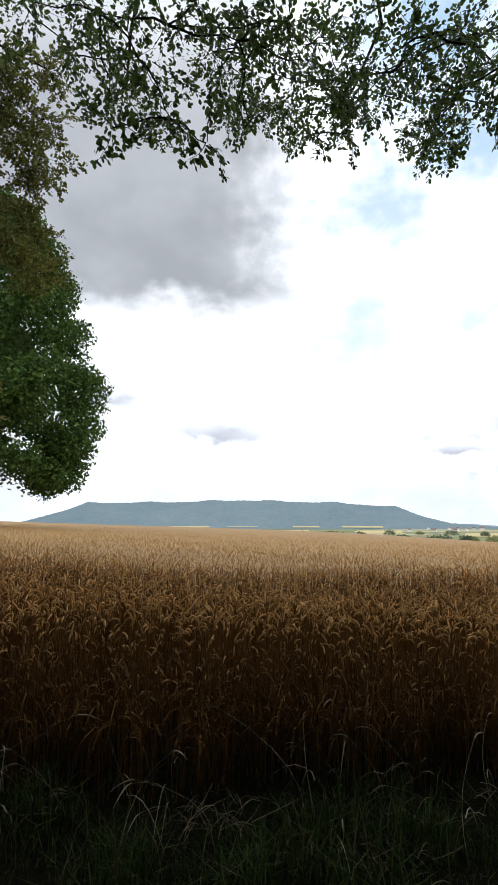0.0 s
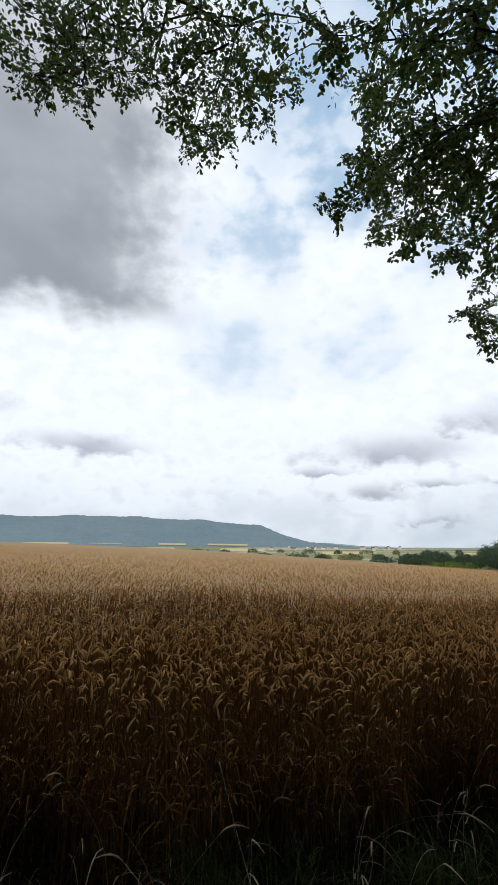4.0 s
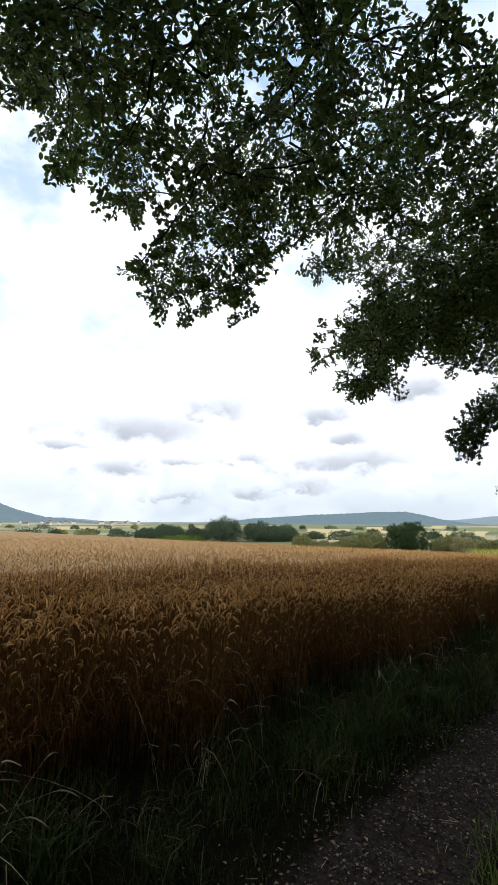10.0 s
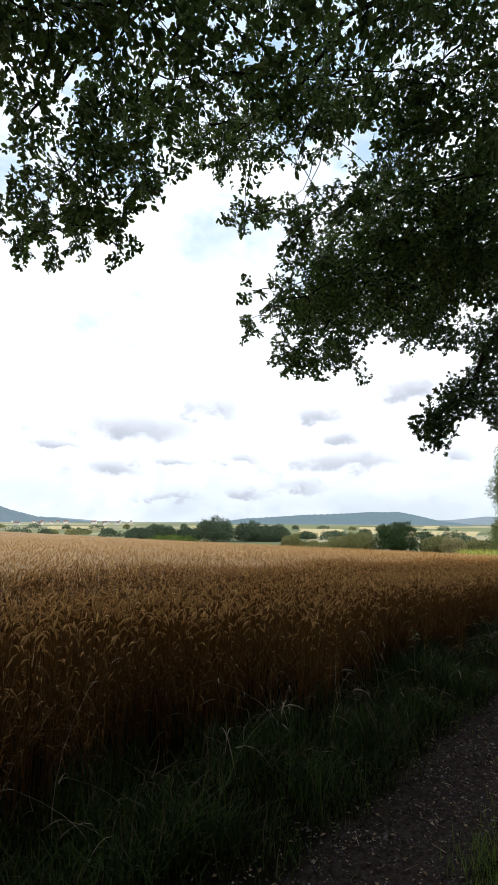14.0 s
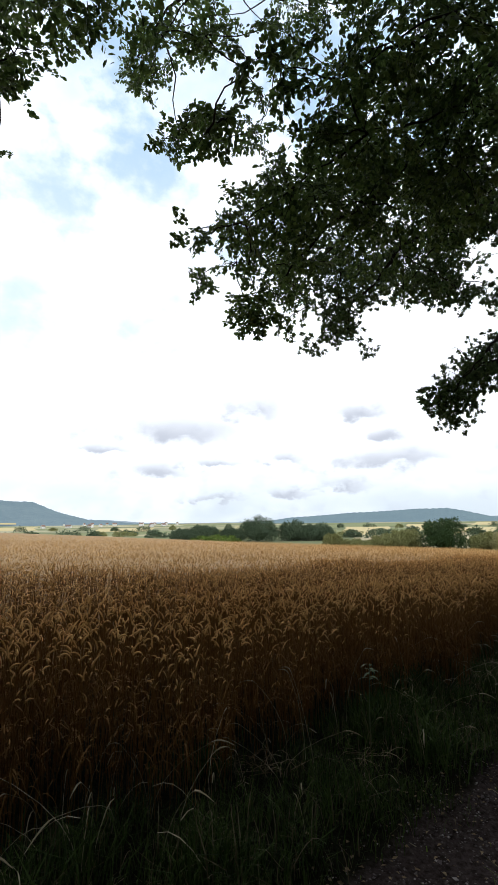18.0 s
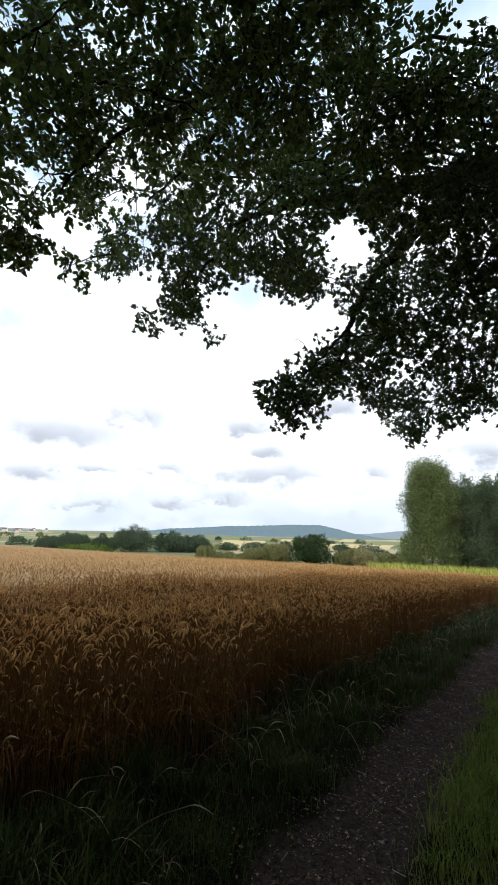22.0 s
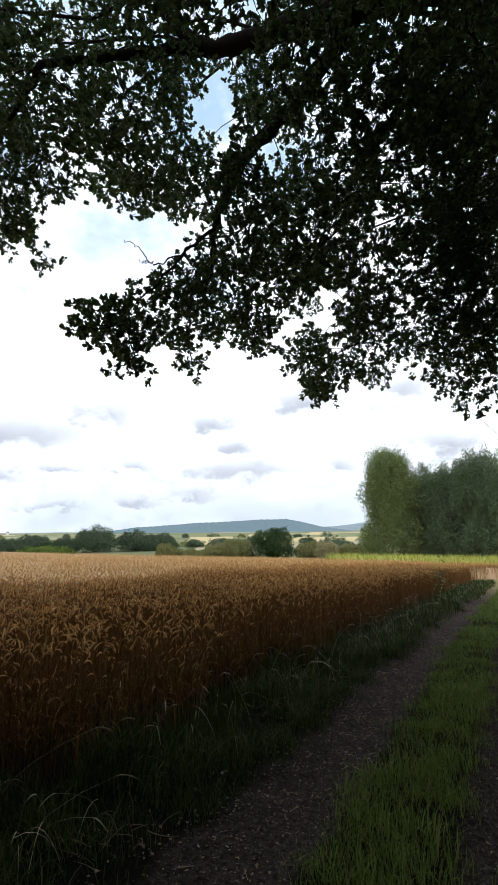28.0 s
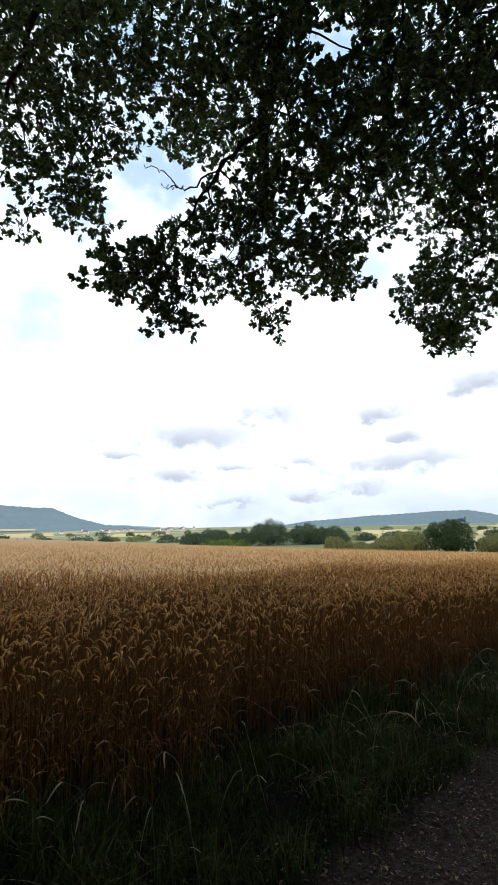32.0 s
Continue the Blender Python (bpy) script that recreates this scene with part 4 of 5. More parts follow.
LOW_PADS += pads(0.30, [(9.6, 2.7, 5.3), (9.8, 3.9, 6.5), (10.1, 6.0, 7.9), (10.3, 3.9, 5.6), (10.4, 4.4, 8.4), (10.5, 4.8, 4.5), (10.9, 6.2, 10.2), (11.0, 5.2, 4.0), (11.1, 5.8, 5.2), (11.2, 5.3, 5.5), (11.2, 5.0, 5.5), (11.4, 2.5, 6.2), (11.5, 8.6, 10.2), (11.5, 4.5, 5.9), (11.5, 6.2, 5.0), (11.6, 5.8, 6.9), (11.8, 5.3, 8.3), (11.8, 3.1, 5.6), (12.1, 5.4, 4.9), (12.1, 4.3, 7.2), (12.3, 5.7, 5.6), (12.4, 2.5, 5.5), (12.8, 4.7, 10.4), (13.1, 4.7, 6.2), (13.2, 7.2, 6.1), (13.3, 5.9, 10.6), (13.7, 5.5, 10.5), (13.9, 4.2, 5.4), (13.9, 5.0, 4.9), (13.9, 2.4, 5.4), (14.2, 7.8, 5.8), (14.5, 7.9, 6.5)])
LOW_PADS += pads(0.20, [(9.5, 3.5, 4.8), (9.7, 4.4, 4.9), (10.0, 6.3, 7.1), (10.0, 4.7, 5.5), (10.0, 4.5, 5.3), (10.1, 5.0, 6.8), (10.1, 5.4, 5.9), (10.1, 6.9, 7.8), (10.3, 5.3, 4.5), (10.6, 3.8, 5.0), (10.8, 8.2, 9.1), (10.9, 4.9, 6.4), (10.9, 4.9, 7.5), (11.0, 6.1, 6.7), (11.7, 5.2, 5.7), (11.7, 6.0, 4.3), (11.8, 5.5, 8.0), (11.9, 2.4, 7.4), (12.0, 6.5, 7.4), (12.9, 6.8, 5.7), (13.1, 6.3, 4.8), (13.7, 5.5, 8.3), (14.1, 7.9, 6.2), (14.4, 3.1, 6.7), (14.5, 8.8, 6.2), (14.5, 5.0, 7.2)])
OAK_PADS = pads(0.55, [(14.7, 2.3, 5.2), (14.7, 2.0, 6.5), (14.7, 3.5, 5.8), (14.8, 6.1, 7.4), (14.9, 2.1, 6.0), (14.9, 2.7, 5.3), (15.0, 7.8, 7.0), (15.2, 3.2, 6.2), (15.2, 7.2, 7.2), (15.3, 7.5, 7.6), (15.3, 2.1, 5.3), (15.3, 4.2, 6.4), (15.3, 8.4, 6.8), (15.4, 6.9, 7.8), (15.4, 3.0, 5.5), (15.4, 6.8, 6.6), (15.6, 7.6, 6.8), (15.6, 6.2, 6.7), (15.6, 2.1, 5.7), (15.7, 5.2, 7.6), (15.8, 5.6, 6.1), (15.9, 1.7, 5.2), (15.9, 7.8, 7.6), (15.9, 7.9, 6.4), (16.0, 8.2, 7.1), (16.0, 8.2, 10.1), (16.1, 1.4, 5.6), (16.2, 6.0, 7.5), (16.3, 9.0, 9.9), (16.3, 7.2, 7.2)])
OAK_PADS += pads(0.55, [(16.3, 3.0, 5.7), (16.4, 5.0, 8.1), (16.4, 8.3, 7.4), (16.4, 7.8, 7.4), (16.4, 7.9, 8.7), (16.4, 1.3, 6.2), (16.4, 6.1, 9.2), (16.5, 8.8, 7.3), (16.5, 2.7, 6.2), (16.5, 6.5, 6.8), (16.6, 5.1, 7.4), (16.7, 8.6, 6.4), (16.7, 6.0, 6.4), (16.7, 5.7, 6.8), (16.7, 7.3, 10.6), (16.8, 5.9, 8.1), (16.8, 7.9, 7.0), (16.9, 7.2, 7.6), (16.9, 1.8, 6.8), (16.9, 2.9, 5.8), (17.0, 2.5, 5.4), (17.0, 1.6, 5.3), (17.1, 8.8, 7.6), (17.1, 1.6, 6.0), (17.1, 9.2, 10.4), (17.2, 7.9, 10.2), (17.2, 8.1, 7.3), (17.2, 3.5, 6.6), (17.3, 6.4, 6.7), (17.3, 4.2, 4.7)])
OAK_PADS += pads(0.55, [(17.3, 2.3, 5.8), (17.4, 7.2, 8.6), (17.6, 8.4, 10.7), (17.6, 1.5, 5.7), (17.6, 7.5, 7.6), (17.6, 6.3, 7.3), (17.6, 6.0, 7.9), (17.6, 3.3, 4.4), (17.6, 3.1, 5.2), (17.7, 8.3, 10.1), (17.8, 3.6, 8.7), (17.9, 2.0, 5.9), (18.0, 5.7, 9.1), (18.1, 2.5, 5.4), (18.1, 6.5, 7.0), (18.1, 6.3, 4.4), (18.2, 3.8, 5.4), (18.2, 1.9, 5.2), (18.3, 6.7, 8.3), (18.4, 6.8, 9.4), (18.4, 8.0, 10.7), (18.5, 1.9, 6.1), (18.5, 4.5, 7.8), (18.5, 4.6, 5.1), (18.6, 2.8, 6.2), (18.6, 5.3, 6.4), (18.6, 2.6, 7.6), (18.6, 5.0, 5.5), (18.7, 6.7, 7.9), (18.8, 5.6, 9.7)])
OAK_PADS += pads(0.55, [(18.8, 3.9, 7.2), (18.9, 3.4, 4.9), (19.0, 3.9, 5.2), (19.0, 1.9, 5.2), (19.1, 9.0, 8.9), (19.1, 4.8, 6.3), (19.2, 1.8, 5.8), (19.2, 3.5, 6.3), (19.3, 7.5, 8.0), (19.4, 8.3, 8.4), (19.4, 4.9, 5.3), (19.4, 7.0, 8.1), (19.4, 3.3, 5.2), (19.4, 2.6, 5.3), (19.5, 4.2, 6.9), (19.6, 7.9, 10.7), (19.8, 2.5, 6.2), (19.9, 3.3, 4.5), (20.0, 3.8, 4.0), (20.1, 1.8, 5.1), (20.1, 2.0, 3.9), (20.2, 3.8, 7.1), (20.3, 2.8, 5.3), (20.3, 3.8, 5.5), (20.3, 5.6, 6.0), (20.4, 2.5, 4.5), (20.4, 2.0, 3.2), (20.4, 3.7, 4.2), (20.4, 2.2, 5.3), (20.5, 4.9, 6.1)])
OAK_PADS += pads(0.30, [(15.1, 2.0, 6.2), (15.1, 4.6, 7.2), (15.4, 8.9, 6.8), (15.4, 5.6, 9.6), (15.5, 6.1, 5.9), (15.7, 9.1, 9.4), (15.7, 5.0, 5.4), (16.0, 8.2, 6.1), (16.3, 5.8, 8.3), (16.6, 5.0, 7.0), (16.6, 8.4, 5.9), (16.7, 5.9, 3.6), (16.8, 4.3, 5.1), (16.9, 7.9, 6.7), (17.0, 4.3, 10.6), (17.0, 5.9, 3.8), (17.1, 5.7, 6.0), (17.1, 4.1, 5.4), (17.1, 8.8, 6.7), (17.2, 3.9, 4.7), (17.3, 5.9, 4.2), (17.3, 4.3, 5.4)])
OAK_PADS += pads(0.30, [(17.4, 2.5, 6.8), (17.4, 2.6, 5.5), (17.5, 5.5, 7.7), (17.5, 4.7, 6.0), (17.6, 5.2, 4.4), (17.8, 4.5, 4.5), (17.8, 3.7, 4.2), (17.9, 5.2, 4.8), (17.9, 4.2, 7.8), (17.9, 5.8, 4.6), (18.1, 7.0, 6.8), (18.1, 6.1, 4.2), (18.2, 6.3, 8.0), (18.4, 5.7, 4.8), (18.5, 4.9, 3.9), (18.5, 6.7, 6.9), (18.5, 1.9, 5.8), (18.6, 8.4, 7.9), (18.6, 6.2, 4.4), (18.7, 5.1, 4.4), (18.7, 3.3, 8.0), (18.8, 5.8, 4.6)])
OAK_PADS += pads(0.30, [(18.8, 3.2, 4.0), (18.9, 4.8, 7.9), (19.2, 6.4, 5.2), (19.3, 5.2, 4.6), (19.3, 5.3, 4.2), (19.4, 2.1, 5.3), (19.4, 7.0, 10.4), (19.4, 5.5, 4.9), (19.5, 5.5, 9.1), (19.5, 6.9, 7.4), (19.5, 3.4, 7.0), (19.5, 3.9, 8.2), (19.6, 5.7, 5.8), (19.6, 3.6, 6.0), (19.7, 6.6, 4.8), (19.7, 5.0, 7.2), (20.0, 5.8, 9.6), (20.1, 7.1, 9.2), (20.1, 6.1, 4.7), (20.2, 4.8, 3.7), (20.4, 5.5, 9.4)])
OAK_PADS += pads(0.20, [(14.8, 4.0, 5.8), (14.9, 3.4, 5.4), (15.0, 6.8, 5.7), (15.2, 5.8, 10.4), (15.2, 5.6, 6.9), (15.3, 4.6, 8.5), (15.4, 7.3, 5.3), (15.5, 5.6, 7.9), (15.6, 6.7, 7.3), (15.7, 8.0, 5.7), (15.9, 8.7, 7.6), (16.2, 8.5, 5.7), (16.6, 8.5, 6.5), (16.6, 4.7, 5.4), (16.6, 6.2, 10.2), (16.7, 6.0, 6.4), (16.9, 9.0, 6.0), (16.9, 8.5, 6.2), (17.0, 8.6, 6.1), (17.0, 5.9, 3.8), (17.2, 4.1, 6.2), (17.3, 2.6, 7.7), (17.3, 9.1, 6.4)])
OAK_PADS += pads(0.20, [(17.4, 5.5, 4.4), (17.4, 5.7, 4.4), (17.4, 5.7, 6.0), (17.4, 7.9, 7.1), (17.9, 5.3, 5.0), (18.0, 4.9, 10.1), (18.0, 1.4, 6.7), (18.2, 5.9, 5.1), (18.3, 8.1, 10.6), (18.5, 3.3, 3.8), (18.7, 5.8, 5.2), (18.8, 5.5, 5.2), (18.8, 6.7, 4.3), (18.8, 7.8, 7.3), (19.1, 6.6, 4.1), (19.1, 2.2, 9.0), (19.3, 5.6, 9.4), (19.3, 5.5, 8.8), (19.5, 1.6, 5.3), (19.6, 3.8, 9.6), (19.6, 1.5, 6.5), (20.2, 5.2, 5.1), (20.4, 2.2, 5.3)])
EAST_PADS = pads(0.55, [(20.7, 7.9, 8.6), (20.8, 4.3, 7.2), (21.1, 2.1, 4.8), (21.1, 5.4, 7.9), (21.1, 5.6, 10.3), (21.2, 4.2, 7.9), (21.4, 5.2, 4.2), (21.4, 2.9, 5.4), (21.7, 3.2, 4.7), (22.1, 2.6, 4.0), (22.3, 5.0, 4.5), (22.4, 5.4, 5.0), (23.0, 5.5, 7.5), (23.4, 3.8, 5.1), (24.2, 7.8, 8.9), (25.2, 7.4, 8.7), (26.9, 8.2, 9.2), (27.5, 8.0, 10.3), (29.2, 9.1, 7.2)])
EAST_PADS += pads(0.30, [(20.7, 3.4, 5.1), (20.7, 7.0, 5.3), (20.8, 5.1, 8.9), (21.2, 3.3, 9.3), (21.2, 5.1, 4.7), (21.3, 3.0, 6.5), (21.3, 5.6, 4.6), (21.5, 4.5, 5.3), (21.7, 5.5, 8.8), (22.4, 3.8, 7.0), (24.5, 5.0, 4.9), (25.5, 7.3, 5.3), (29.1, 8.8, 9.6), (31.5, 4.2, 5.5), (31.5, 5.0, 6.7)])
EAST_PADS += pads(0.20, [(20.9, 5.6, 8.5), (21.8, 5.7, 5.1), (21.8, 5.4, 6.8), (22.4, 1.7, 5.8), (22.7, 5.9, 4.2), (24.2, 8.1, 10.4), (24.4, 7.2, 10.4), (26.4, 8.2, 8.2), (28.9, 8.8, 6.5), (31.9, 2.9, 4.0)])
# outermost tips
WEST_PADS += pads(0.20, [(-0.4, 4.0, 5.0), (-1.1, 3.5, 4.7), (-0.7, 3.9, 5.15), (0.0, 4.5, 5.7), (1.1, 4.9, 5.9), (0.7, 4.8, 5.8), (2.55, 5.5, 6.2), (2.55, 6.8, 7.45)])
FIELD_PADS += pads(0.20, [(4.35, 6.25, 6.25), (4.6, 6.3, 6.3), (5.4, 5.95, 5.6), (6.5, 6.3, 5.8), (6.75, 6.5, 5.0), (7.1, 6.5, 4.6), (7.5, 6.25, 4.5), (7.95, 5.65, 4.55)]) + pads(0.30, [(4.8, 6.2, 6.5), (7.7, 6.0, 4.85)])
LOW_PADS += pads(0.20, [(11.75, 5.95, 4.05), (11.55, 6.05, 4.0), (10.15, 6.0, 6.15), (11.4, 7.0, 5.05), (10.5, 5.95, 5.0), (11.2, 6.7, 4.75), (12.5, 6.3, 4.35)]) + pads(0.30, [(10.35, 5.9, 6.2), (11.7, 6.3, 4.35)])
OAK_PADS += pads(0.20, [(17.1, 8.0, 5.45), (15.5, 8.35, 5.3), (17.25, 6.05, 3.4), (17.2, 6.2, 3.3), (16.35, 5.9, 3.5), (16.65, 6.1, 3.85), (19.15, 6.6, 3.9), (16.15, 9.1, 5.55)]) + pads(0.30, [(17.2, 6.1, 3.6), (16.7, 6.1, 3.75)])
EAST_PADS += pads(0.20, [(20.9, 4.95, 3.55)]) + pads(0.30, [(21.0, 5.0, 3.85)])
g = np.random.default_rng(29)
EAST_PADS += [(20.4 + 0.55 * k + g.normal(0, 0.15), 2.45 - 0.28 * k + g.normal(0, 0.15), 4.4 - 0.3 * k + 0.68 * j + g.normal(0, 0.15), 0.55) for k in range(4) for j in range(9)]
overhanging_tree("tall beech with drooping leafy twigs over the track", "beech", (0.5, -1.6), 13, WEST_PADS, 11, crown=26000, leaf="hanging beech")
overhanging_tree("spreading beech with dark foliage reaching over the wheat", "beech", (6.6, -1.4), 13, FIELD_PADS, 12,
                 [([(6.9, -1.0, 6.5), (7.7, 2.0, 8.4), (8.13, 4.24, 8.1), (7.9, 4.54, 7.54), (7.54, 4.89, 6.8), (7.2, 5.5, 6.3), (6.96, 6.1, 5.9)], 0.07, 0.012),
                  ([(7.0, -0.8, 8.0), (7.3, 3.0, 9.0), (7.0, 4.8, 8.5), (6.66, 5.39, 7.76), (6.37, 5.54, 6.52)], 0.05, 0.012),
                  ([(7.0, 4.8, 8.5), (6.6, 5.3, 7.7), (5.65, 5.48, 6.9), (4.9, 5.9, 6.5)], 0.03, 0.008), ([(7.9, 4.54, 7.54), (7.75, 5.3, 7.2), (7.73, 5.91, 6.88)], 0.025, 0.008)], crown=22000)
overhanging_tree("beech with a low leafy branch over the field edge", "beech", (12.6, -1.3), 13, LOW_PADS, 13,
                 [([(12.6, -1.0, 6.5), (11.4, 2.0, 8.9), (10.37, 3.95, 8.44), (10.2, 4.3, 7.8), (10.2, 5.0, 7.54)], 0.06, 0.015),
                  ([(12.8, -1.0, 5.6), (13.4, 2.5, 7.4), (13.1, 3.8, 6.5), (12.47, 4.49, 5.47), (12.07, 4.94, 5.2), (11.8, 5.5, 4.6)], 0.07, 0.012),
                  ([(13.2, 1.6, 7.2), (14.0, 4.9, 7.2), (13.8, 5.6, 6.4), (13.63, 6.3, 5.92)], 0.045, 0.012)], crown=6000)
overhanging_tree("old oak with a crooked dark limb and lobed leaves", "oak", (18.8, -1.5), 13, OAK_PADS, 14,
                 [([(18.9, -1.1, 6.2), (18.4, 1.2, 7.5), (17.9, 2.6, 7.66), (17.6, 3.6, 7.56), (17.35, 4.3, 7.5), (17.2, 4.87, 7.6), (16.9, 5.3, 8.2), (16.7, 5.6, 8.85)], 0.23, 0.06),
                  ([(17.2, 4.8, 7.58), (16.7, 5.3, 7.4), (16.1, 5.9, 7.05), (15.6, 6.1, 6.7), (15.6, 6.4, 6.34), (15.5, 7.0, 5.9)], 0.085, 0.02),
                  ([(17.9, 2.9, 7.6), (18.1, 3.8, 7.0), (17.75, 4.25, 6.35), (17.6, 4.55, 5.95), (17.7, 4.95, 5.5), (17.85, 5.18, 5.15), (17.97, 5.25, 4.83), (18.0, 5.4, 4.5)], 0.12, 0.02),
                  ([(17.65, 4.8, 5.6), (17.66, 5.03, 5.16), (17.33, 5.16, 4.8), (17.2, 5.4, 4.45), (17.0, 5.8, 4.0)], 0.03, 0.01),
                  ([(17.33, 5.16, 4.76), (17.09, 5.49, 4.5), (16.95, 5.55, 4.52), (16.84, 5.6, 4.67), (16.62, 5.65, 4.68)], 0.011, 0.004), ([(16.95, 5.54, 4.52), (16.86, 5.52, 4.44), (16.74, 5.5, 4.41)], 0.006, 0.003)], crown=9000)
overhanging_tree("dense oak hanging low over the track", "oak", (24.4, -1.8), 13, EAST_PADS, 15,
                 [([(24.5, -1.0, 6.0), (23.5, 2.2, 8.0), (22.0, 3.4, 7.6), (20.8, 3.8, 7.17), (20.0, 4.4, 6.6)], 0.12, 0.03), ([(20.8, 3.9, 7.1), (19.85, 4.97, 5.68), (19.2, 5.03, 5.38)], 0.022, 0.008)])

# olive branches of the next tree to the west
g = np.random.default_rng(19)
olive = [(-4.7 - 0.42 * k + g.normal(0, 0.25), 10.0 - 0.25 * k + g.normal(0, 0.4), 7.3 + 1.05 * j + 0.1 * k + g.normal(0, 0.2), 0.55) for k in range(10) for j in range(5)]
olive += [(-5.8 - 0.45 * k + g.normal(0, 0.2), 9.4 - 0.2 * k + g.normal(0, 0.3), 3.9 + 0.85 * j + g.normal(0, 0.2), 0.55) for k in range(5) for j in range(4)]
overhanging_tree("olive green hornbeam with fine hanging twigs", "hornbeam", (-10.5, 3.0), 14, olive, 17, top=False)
# Two unseen trees, added only to keep light off the track's start.
overhanging_tree("unseen beech added to shade the start of the track", "beech", (-6.5, -1.8), 13, [], 18, crown=22000)
overhanging_tree("unseen beech added to shade the start of the track", "beech", (-3.0, -3.0), 14, [], 20, crown=22000)

# unseen thicket with a closed core, added behind the track to block sky light
shade_wood = thing("shade_thicket", "unseen thicket added behind the track to block light", "thicket", "", (0, 0, 0))
g = np.random.default_rng(23)
L = [(x + g.normal(0, 0.5), 0.068 * x - 5.2 + g.normal(0, 0.5), float(land(x, -5)) + h, 2.2, 1.6, 1.8) for x in np.arange(-26, 31, 2.0) for h in ((1.0, 3.4, 5.8, 8.2, 10.4, 12.5) if x < 6 else (1.0, 3.4, 5.8, 8.0))]
part("crown", crown_mesh(L, 22000, 0.7, BUSH, 24, 0.2), shade_wood)
xs = np.linspace(-30, 32, 60)
V, F, MI = tube(np.stack([xs, 0.068 * xs - 6.6, land(xs, xs * 0 - 6) + 2.6], -1), 3.0 + 0.3 * np.sin(xs * 1.3), 14, 0)
part("shade_core", np_mesh("shade_core", V, F, [BUSH], MI, smooth=True), shade_wood)


# ---- free-standing trees ----
def lobes_round(g, width, height, low, count):
    """A dome with an uneven outline that stands on the ground."""
    tall = height - low
    out = [(0, 0, low + tall * 0.34, width * 0.37, width * 0.37, tall * 0.46)]
    for k in range(count + 8):
        a, e = 2.4 * k + g.normal(0, 0.3), math.asin(min(1.0, (k + 0.6) / (count + 8)))
        s = min(width, tall * 1.6) * g.uniform(0.10, 0.19)
        r = (width / 2 - s) * math.cos(e) ** 0.8 * g.uniform(0.85, 1.0)
        out.append((r * math.cos(a), r * math.sin(a), low + s * 0.8 + (tall - 1.7 * s) * math.sin(e) * g.uniform(0.8, 1.06), s, s, s * g.uniform(0.75, 1.05)))
    return out


def lobes_tall(g, width, height, low, count):
    """Crown of a big tree that is broadest low down, in many rounded masses."""
    out = [(0, 0, low + (height - low) * 0.40, width * 0.38, width * 0.38, (height - low) * 0.36)]
    for k in range(count):
        a, u = 2.4 * k + g.normal(0, 0.25), ((k + 0.5) / count) ** 1.25
        s = width * g.uniform(0.055, 0.11)
        r = width / 2 * np.interp(u, [0, 0.05, 0.3, 0.58, 0.81, 1], [0.72, 0.90, 1.0, 0.84, 0.63, 0.15]) * g.uniform(0.90, 1.03) - 0.9 * s
        out.append((r * math.cos(a), r * math.sin(a), low + s * 0.6 + (height - low) * 0.96 * u, s, s, s * g.uniform(0.6, 0.95)))
    return out


def lobes_column(g, width, height, low, count):
    """Rising plumes side by side, bushy towards the ground."""
    out = [(0, 0, low + (height - low) * 0.42, width * 0.33, width * 0.33, (height - low) * 0.40)]
    for k in range(count * 2):
        a, r = 2.4 * k + g.normal(0, 0.2), width * 0.37 * math.sqrt((k + 0.5) / (count * 2))
        top = height * (1 - 2.0 * (r / width) ** 1.7) * g.uniform(0.88, 1.0)
        long = (top - low) * g.uniform(0.13, 0.24)
        out.append((r * math.cos(a), r * math.sin(a), top - long, width * 0.105, width * 0.105, long * 1.05))
        for u in (0.12, 0.36, 0.58):
            s = width * g.uniform(0.10, 0.19)
            q = (width * (0.51 - 0.27 * u) - s) * g.uniform(0.85, 1.02)
            b = a + 3.1 * u
            out.append((q * math.cos(b), q * math.sin(b), low + (height - low) * (u + g.normal(0, 0.06)) + s, s, s, s * 1.5))
    return out


def field_tree(name, label, category, x, y, width, height, low, mat, leaf, count, seed, column=False, lobes=9, group=""):
    g = np.random.default_rng(seed)
    tree = thing(name, label, category, group, (x, y, float(land(x, y)) - 0.1))
    t = np.linspace(0, 1, 6)[:, None]
    P = np.array([0.0, 0, height * 0.75]) * t + np.concatenate([0.02 * height * np.sin(4 * t), 0 * t, 0 * t], 1)
    V, F, MI = tube(P, np.linspace(1, 0.25, 6) * max(0.06, height * (0.006 if column else 0.016)), 8, 0)
    trunk = part("trunk", np_mesh("trunk", V, F, [BARK], MI, smooth=True), tree)
    for k in range(4):
        a = g.uniform(0, 6.28)
        u = g.uniform(0.3, 0.7)
        s = P[0] + (P[-1] - P[0]) * u
        e = s + np.array([math.cos(a) * width * 0.3, math.sin(a) * width * 0.3, height * 0.15])
        bough(tree, "limb", s, e, height * 0.008, height * 0.003, g, 0.05, steps=5)
    shape = (lobes_column if column else lobes_tall if lobes > 30 else lobes_round)(g, width, height, low, lobes)
    part("crown", crown_mesh(shape, count, leaf, mat, seed, 0.2, 0.9 if column else -0.2, 0.6 if count > 1000 else 0.0), tree)
    return tree


def polar(a, r, x0=3.0, y0=0.5):
    return x0 + r * math.sin(radians(a)), y0 + r * math.cos(radians(a))


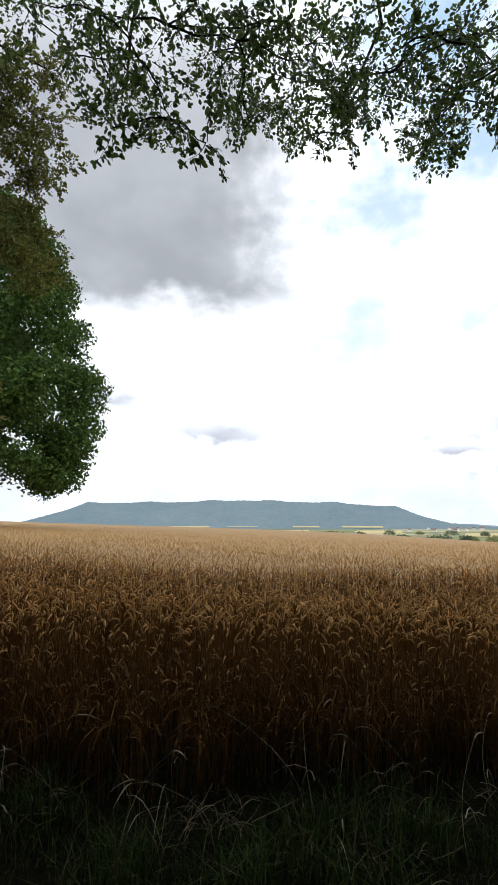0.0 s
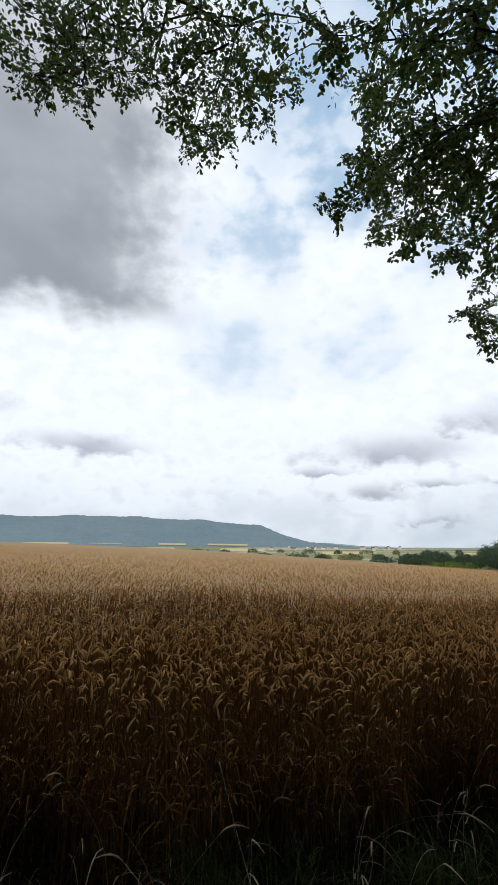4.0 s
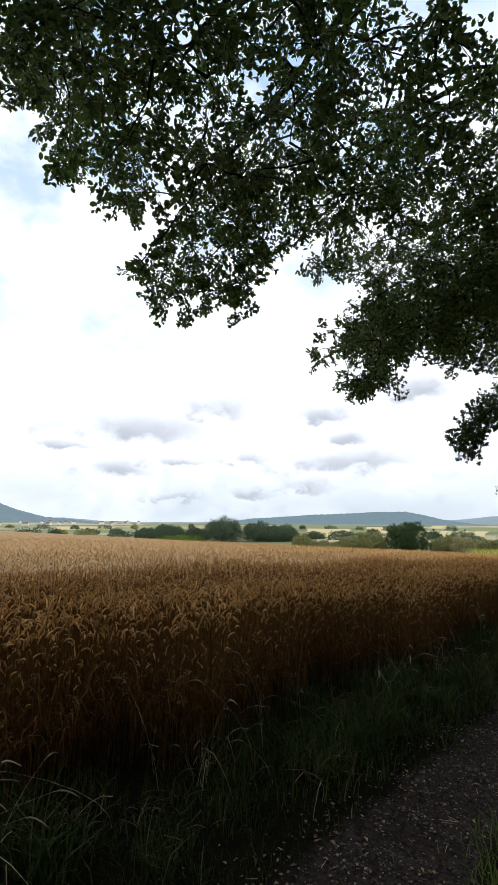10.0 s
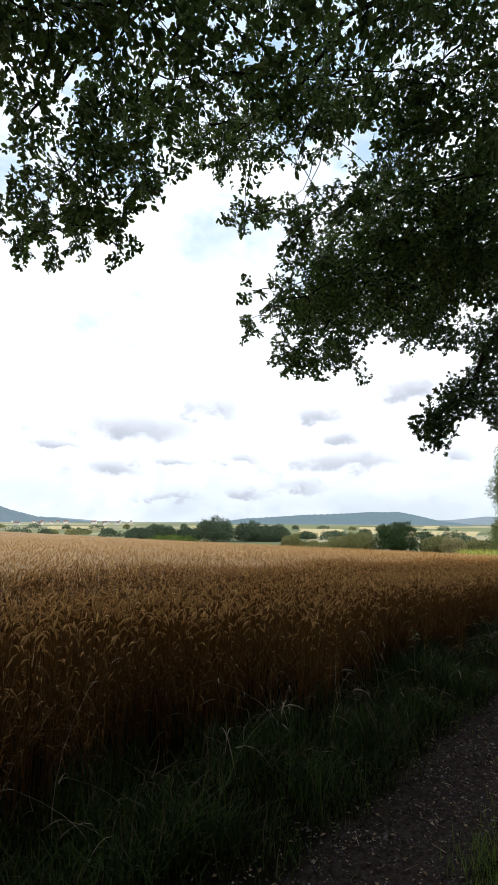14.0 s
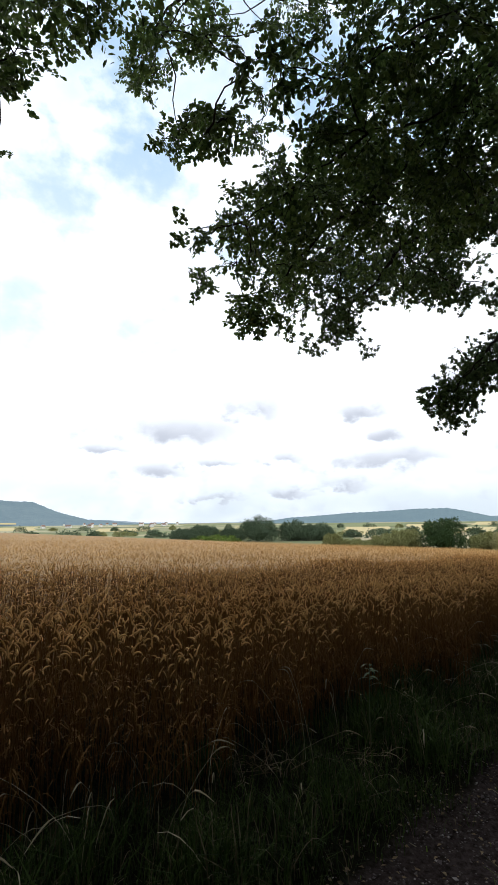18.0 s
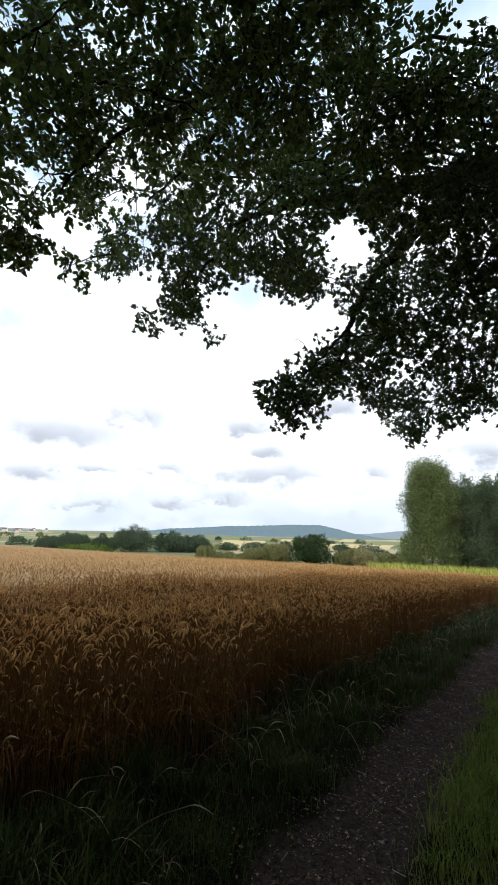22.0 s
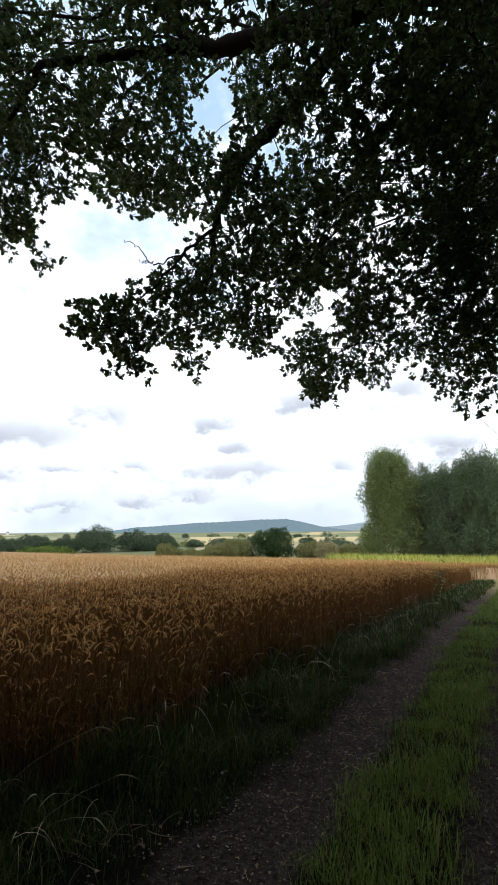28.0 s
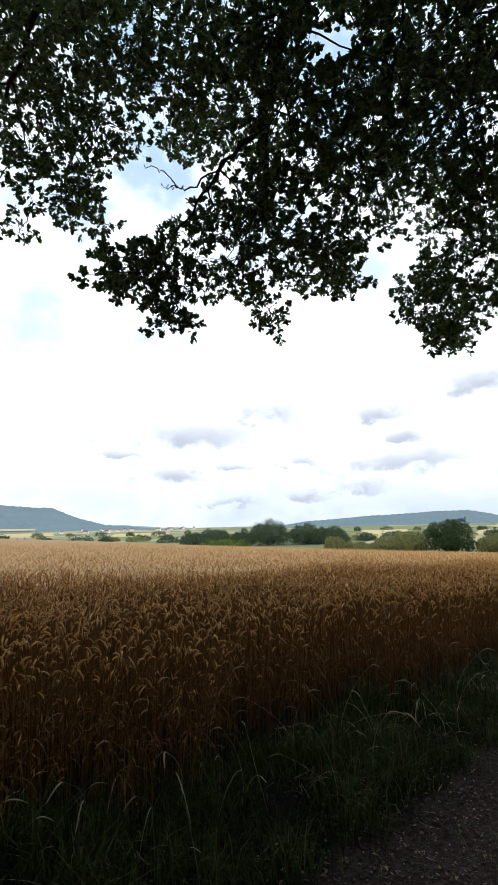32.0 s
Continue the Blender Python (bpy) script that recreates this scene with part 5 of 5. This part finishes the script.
x, y = polar(-30.4, 42, 0.4, 0)
field_tree("lime_tree", "broad dense green lime tree standing in the wheat", "tree", x, y, 20.6, 27, 3.2, LIME, 0.30, 110000, 31, lobes=150)
x, y = polar(-35.5, 40, 0.4, 0)
field_tree("bush", "dark leafy bush at the foot of the lime tree", "bush", x, y, 11, 8.5, -0.5, LIME, 0.30, 16000, 33, lobes=20)
for k, (a, r, width, height, low, mat, label) in enumerate([
        (33.2, 390, 22, 10.5, -0.6, FIELD_LEAF, "rounded dark green field tree beyond the wheat"), (35.4, 395, 22, 13.0, -0.6, FIELD_LEAF, "rounded dark green field tree beyond the wheat"),
        (36.4, 330, 30, 6.5, -0.6, TURF, "low light green thicket before taller trees"), (38.3, 400, 17, 10.0, -0.6, FIELD_LEAF, "small dark field tree beyond the wheat"),
        (41.2, 380, 28, 18.5, -0.6, FIELD_LEAF, "tall rounded dark field tree"), (45.4, 385, 24, 15.5, -0.6, FIELD_LEAF, "wide dark green field tree"), (48.0, 390, 24, 13.0, -0.6, FIELD_LEAF, "low dark green field tree"),
        (50.2, 146, 6, 3.6, -0.6, SCRUB, "pale olive scrub at the field edge"), (55.6, 140, 9, 3.6, -0.6, SCRUB, "pale olive scrub at the field edge"), (57.8, 140, 10, 5.0, -0.6, SCRUB, "pale olive scrub at the field edge"),
        (61.6, 137, 12.0, 8.2, -0.6, BUSH, "large rounded dark field tree"), (65.4, 140, 9, 4.3, -0.6, SCRUB, "grey-green scrub beside the field tree"),
        (67.3, 136, 7, 4.2, -0.6, YELLOW, "dry yellowish scrub in sunlight"), (69.4, 145, 10, 4.2, -0.6, SCRUB, "grey-green scrub beside the field tree"), (71.5, 150, 11, 4.6, -0.6, FIELD_LEAF, "dark hedge bush by the poplars"), (52.5, 150, 12, 2.4, -0.6, SCRUB, "low brownish hedge at the field edge")]):
    x, y = polar(a, r)
    field_tree("bush", label, "bush", x, y, width * (1.12 if r < 200 else 1.32), height * 1.1, low, mat, 0.36 if r < 200 else 0.9, 9000, 40 + k, group="bushes at the far field edge")

for k, (a, r, width, height) in enumerate([(73.2, 112, 15.5, 27), (76.6, 118, 13, 23.5), (79.0, 112, 13, 22.5), (82.0, 108, 13, 25.5), (85.0, 104, 14, 24.5), (88.5, 100, 14, 22)]):
    x, y = polar(a, r, 11.5, 1.2)
    field_tree("poplar_tree", "tall columnar grey-green poplar in a grove", "tree", x, y, width, height, -0.5, POPLAR if k == 0 else GROVE, 0.34, 50000 if k < 4 else 20000, 60 + k, True, 8, "poplar grove")

# hedge bushes far in the valley
for k in range(60):
    a = 6 + 1.05 * k + 0.8 * math.sin(2.1 * k)
    r = 520 + 90 * math.sin(1.7 * k) + (500 if k % 3 == 0 else 0)
    x, y = polar(a, r)
    field_tree("bush", "small round hedge tree far down the valley", "bush", x, y, 26 + 9 * math.sin(k), 7.5 + 2 * math.sin(3 * k) + (2.5 if k % 3 == 0 else 0), -0.5, FIELD_LEAF if k % 4 else SCRUB, 1.5, 700, 80 + k, lobes=5, group="hedge trees in the valley")

# ---- green crop beyond the wheat ----
count = 16000
x, y = rng.uniform(61, 100, count), rng.uniform(-30, 45, count)
keep = (x > field_east(y) + 4) & (y < 0.55 * (x - 26)) & (y > from_lane(x, 4.5))
x, y = x[keep], y[keep]
blades = [grass_blade(900 + k, 1.7, 0.16) for k in range(8)]
V, F, MI = scatter(blades, np.stack([x, y, land(x, y)], -1), rng.uniform(0, 6.28, len(x)), rng.uniform(0.75, 1.15, len(x)))
tagged(new("green_crop", np_mesh("green_crop", V, F, [CORN], MI)), "strip of bright green crop in sunlight", "crop", kind="stuff")


# ---- pale fields in the valley ----
STUBBLE = plain_material("stubble", (0.50, 0.40, 0.18), (0.62, 0.51, 0.27), 0.9, 0.02)
for a0, a1, r0, r1 in ((50.6, 55.4, 520, 1150), (57.5, 60.0, 700, 1500), (62.6, 69.5, 600, 1000), (64.0, 66.0, 1300, 1900), (-14, -6, 1700, 2250), (1, 6.5, 1500, 1900), (12, 17, 1200, 1800), (23, 29, 900, 1300), (38.5, 40.2, 800, 1400)):
    A, R = np.meshgrid(np.linspace(a0, a1, 14), np.linspace(r0, r1, 8), indexing="ij")
    A = A + 0.25 * np.sin(R / 130 + a0)
    X, Y = 3 + R * np.sin(np.radians(A)), R * np.cos(np.radians(A))
    _, F = sheet(np.arange(14.0), np.arange(8.0), lambda x, y: 0 * x)
    V = np.stack([X, Y, land(X, Y) + 0.6], -1).reshape(-1, 3)
    tagged(new("stubble_field", np_mesh("stubble_field", V, F, [STUBBLE], smooth=True)), "pale yellow stubble field in the valley", "field", "fields in the valley", kind="structure")


# ---- distant hills ----
def hill(name, label, a0, a1, r, depth, profile, mat):
    """A long hill: elevation over azimuth from a profile of (azimuth, degrees), rounded towards the viewer."""
    a = np.linspace(a0, a1, 160)
    crest = np.interp(a, [p[0] for p in profile], [p[1] for p in profile])
    crest = crest + 0.02 * np.sin(9 * a) + 0.012 * np.sin(23 * a)
    u = np.linspace(-1, 1, 24)
    A, U = np.meshgrid(a, u, indexing="ij")
    R = r + depth * U
    H = np.maximum(0.0, r * np.tan(np.radians(crest))[:, None] + 8) * np.cos(U * math.pi / 2) ** 1.1
    wob = 1 + 0.05 * np.sin(0.9 * A + 6 * U) * (1 - np.abs(U))
    X, Y = R * np.sin(np.radians(A)), R * np.cos(np.radians(A))
    V = np.stack([X, Y, -8 + H * np.where(np.abs(U) < 0.05, 1, wob)], -1).reshape(-1, 3)
    n = len(u)
    i, j = np.meshgrid(np.arange(len(a) - 1), np.arange(n - 1), indexing="ij")
    p = (i * n + j).ravel()
    F = np.concatenate([np.stack([p, p + n, p + n + 1], -1), np.stack([p, p + n + 1, p + 1], -1)])
    tagged(new(name, np_mesh(name, V, F, [mat], smooth=True)), label, "hill", kind="structure")


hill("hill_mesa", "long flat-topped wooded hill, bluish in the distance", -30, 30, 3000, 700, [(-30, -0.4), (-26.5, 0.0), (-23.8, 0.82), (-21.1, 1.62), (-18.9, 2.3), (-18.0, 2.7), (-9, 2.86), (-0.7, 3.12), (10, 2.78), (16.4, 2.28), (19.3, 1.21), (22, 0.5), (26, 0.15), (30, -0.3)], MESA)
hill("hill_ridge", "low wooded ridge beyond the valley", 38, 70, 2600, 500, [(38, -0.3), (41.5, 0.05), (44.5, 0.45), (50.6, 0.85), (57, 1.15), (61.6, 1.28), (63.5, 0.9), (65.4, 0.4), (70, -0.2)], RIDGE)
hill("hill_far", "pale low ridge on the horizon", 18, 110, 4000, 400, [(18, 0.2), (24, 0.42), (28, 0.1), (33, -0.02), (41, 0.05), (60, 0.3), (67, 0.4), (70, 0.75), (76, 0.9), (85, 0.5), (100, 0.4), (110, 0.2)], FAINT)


# pale fields on the foot of the long hill
for a0, a1, u0, u1 in ((-15, -12.5, -0.962, -0.945), (-9, -4.5, -0.965, -0.94), (-2.5, 1, -0.955, -0.945), (5, 8, -0.965, -0.935), (10.5, 15, -0.965, -0.93)):
    A, U = np.meshgrid(np.linspace(a0, a1, 14), np.linspace(u0, u1, 8), indexing="ij")
    Q = 3000 + 700 * (U + 0.006 * np.sin(1.3 * A))
    crest = np.interp(A, [-18, -9, 0, 10, 16.4], [2.7, 2.86, 3.1, 2.78, 2.28])
    Z = -8 + (3000 * np.tan(np.radians(crest)) + 8) * np.cos(U * math.pi / 2) ** 1.1 + 5
    _, F = sheet(np.arange(14.0), np.arange(8.0), lambda x, y: 0 * x)
    V = np.stack([Q * np.sin(np.radians(A)), Q * np.cos(np.radians(A)), Z], -1).reshape(-1, 3)
    tagged(new("stubble_field", np_mesh("stubble_field", V, F, [STUBBLE], smooth=True)), "pale stubble field at the foot of the hill", "field", "fields in the valley", kind="structure")


# ---- village in the valley ----
def house_mesh(name, V, F, mat):
    return np_mesh(name, np.array(V, float), np.array(F), [mat])


g = np.random.default_rng(77)
for k in range(20):
    a = (g.uniform(19, 32) if k < 18 else g.uniform(8, 20) if k < 24 else g.uniform(48, 68))
    x, y = polar(a, g.uniform(1500, 2300))
    s, h = g.uniform(9, 16), g.uniform(5, 8)
    home = thing("house", "small pale house with a red tiled roof in the valley", "house", "village houses", (x, y, float(land(x, y))))
    home.rotation_euler = (0, 0, g.uniform(0, 3.14))
    q, p = s / 2, s / 3
    walls = [(-q, -p, 0), (q, -p, 0), (q, p, 0), (-q, p, 0), (-q, -p, h), (q, -p, h), (q, p, h), (-q, p, h), (-q, 0, h + 4), (q, 0, h + 4)]
    part("wall", house_mesh("wall", walls, [(0, 1, 5), (0, 5, 4), (1, 2, 6), (1, 6, 5), (2, 3, 7), (2, 7, 6), (3, 0, 4), (3, 4, 7), (4, 8, 7), (5, 6, 9)], PLASTER), home)
    o = 0.6
    roof = [(-q - o, -p - o, h - 0.4), (q + o, -p - o, h - 0.4), (q + o, 0, h + 4.3), (-q - o, 0, h + 4.3), (q + o, p + o, h - 0.4), (-q - o, p + o, h - 0.4),
            (-q - o, -p - o, h - 0.7), (q + o, -p - o, h - 0.7), (q + o, p + o, h - 0.7), (-q - o, p + o, h - 0.7)]
    part("roof", house_mesh("roof", roof, [(0, 1, 2), (0, 2, 3), (3, 2, 4), (3, 4, 5), (0, 6, 7), (0, 7, 1), (5, 4, 8), (5, 8, 9)], TILE_RED), home)


# ---- broken straw at the field edge ----
def straw_clump(k, x, y, reach):
    """Bent and broken dead straw lying in a tangled heap."""
    g = np.random.default_rng(820 + k)
    pieces = []
    for _ in range(int(90 * reach)):
        d, lift = g.uniform(0, 6.28), g.uniform(0.1, 1.2)
        t = np.linspace(0, 1, 5)
        L = reach * g.uniform(0.4, 1.0)
        out, up = L * math.cos(lift) * t, L * math.sin(lift) * t - L * 0.55 * t ** 2.5 * (lift > 0.4)
        kink = g.normal(0, 0.05)
        s = g.normal(0, 0.10, 2)
        P = np.stack([s[0] + out * math.cos(d) - kink * t ** 2 * math.sin(d), s[1] + out * math.sin(d) + kink * t ** 2 * math.cos(d), 0.01 + np.maximum(up, 0.0)], -1)
        pieces.append(ribbon(P, [0.005, 0.006, 0.005, 0.004, 0.002], (-math.sin(d), math.cos(d), 0.3)) if g.random() < 0.6 else tube(P, np.linspace(0.0025, 0.0012, 5), 3))
    V, F, MI = join(pieces)
    return V + np.array([x, y, float(rough_land(x, y))]), F, MI


DEAD = plant_material("dead_straw", (0.10, 0.072, 0.045), (0.30, 0.23, 0.15), 0.1, 0.8, None, 0.05)
g = np.random.default_rng(88)
heaps = [(13.2, 4.0, 0.45), (12.8, 3.85, 0.42), (13.5, 4.2, 0.4)] + [(x + g.normal(0, 0.3), 0.068 * x + g.normal(2.75, 0.22), g.uniform(0.14, 0.32)) for x in np.arange(-3, 24, 0.42)]
V, F, MI = join([straw_clump(k, *h) for k, h in enumerate(heaps)])
tagged(new("dead_straw", np_mesh("dead_straw", V, F, [DEAD], MI)), "tangled broken dead straw before the wheat", "straw", kind="stuff")


# ---- tall weeds at the field edge ----
def weed(label, x, y, height, leaf, mat, seed, low=0.3):
    """An upright weed: a stem with alternate narrow leaves."""
    g = np.random.default_rng(seed)
    plant = thing("weed", label, "weed", "", (x, y, float(land(x, y))))
    t = np.linspace(0, 1, 7)
    P = np.stack([0.05 * height * np.sin(2 * t), 0.03 * height * np.sin(3 * t), height * t], -1)
    V, F, MI = tube(P, np.linspace(0.006, 0.002, 7), 5, 0)
    part("stem", np_mesh("stem", V, F, [mat], MI), plant)
    for k in range(10):
        u, a = low + (1 - low) * k / 9, 2.4 * k
        at = np.array([np.interp(u, t, P[:, c]) for c in range(3)])
        d = np.array([math.cos(a), math.sin(a), 0])
        s = np.linspace(0, 1, 5)[:, None]
        Q = at + d * s * leaf * g.uniform(0.7, 1.1) + np.array([0, 0, 1]) * leaf * (0.5 * s - 0.7 * s * s)
        V, F, MI = ribbon(Q, leaf * np.array([0.05, 0.24, 0.28, 0.18, 0.01]), (-d[1], d[0], 0.1), 0)
        part("leaf", np_mesh("leaf", V, F, [mat], MI), plant)


PALE = plant_material("pale_weed_leaf", (0.09, 0.12, 0.055), (0.16, 0.19, 0.10), 0.2, 0.6)
weed("pale-leaved weed standing before the wheat", 10.5, 3.42, 0.55, 0.085, PALE, 91, 0.8)
weed("tall dark weed at the corner of the wheat", 27.7, 4.5, 1.45, 0.26, GRASS, 92)
for k, (x, y, height) in enumerate([(27.4, 4.45, 0.85), (27.9, 4.3, 0.75), (28.2, 4.6, 0.9), (29.6, 4.4, 0.6), (27.6, 4.65, 0.95)]):
    weed("leafy green weed among the verge grass", x, y, height, 0.20, GRASS, 93 + k, 0.05)
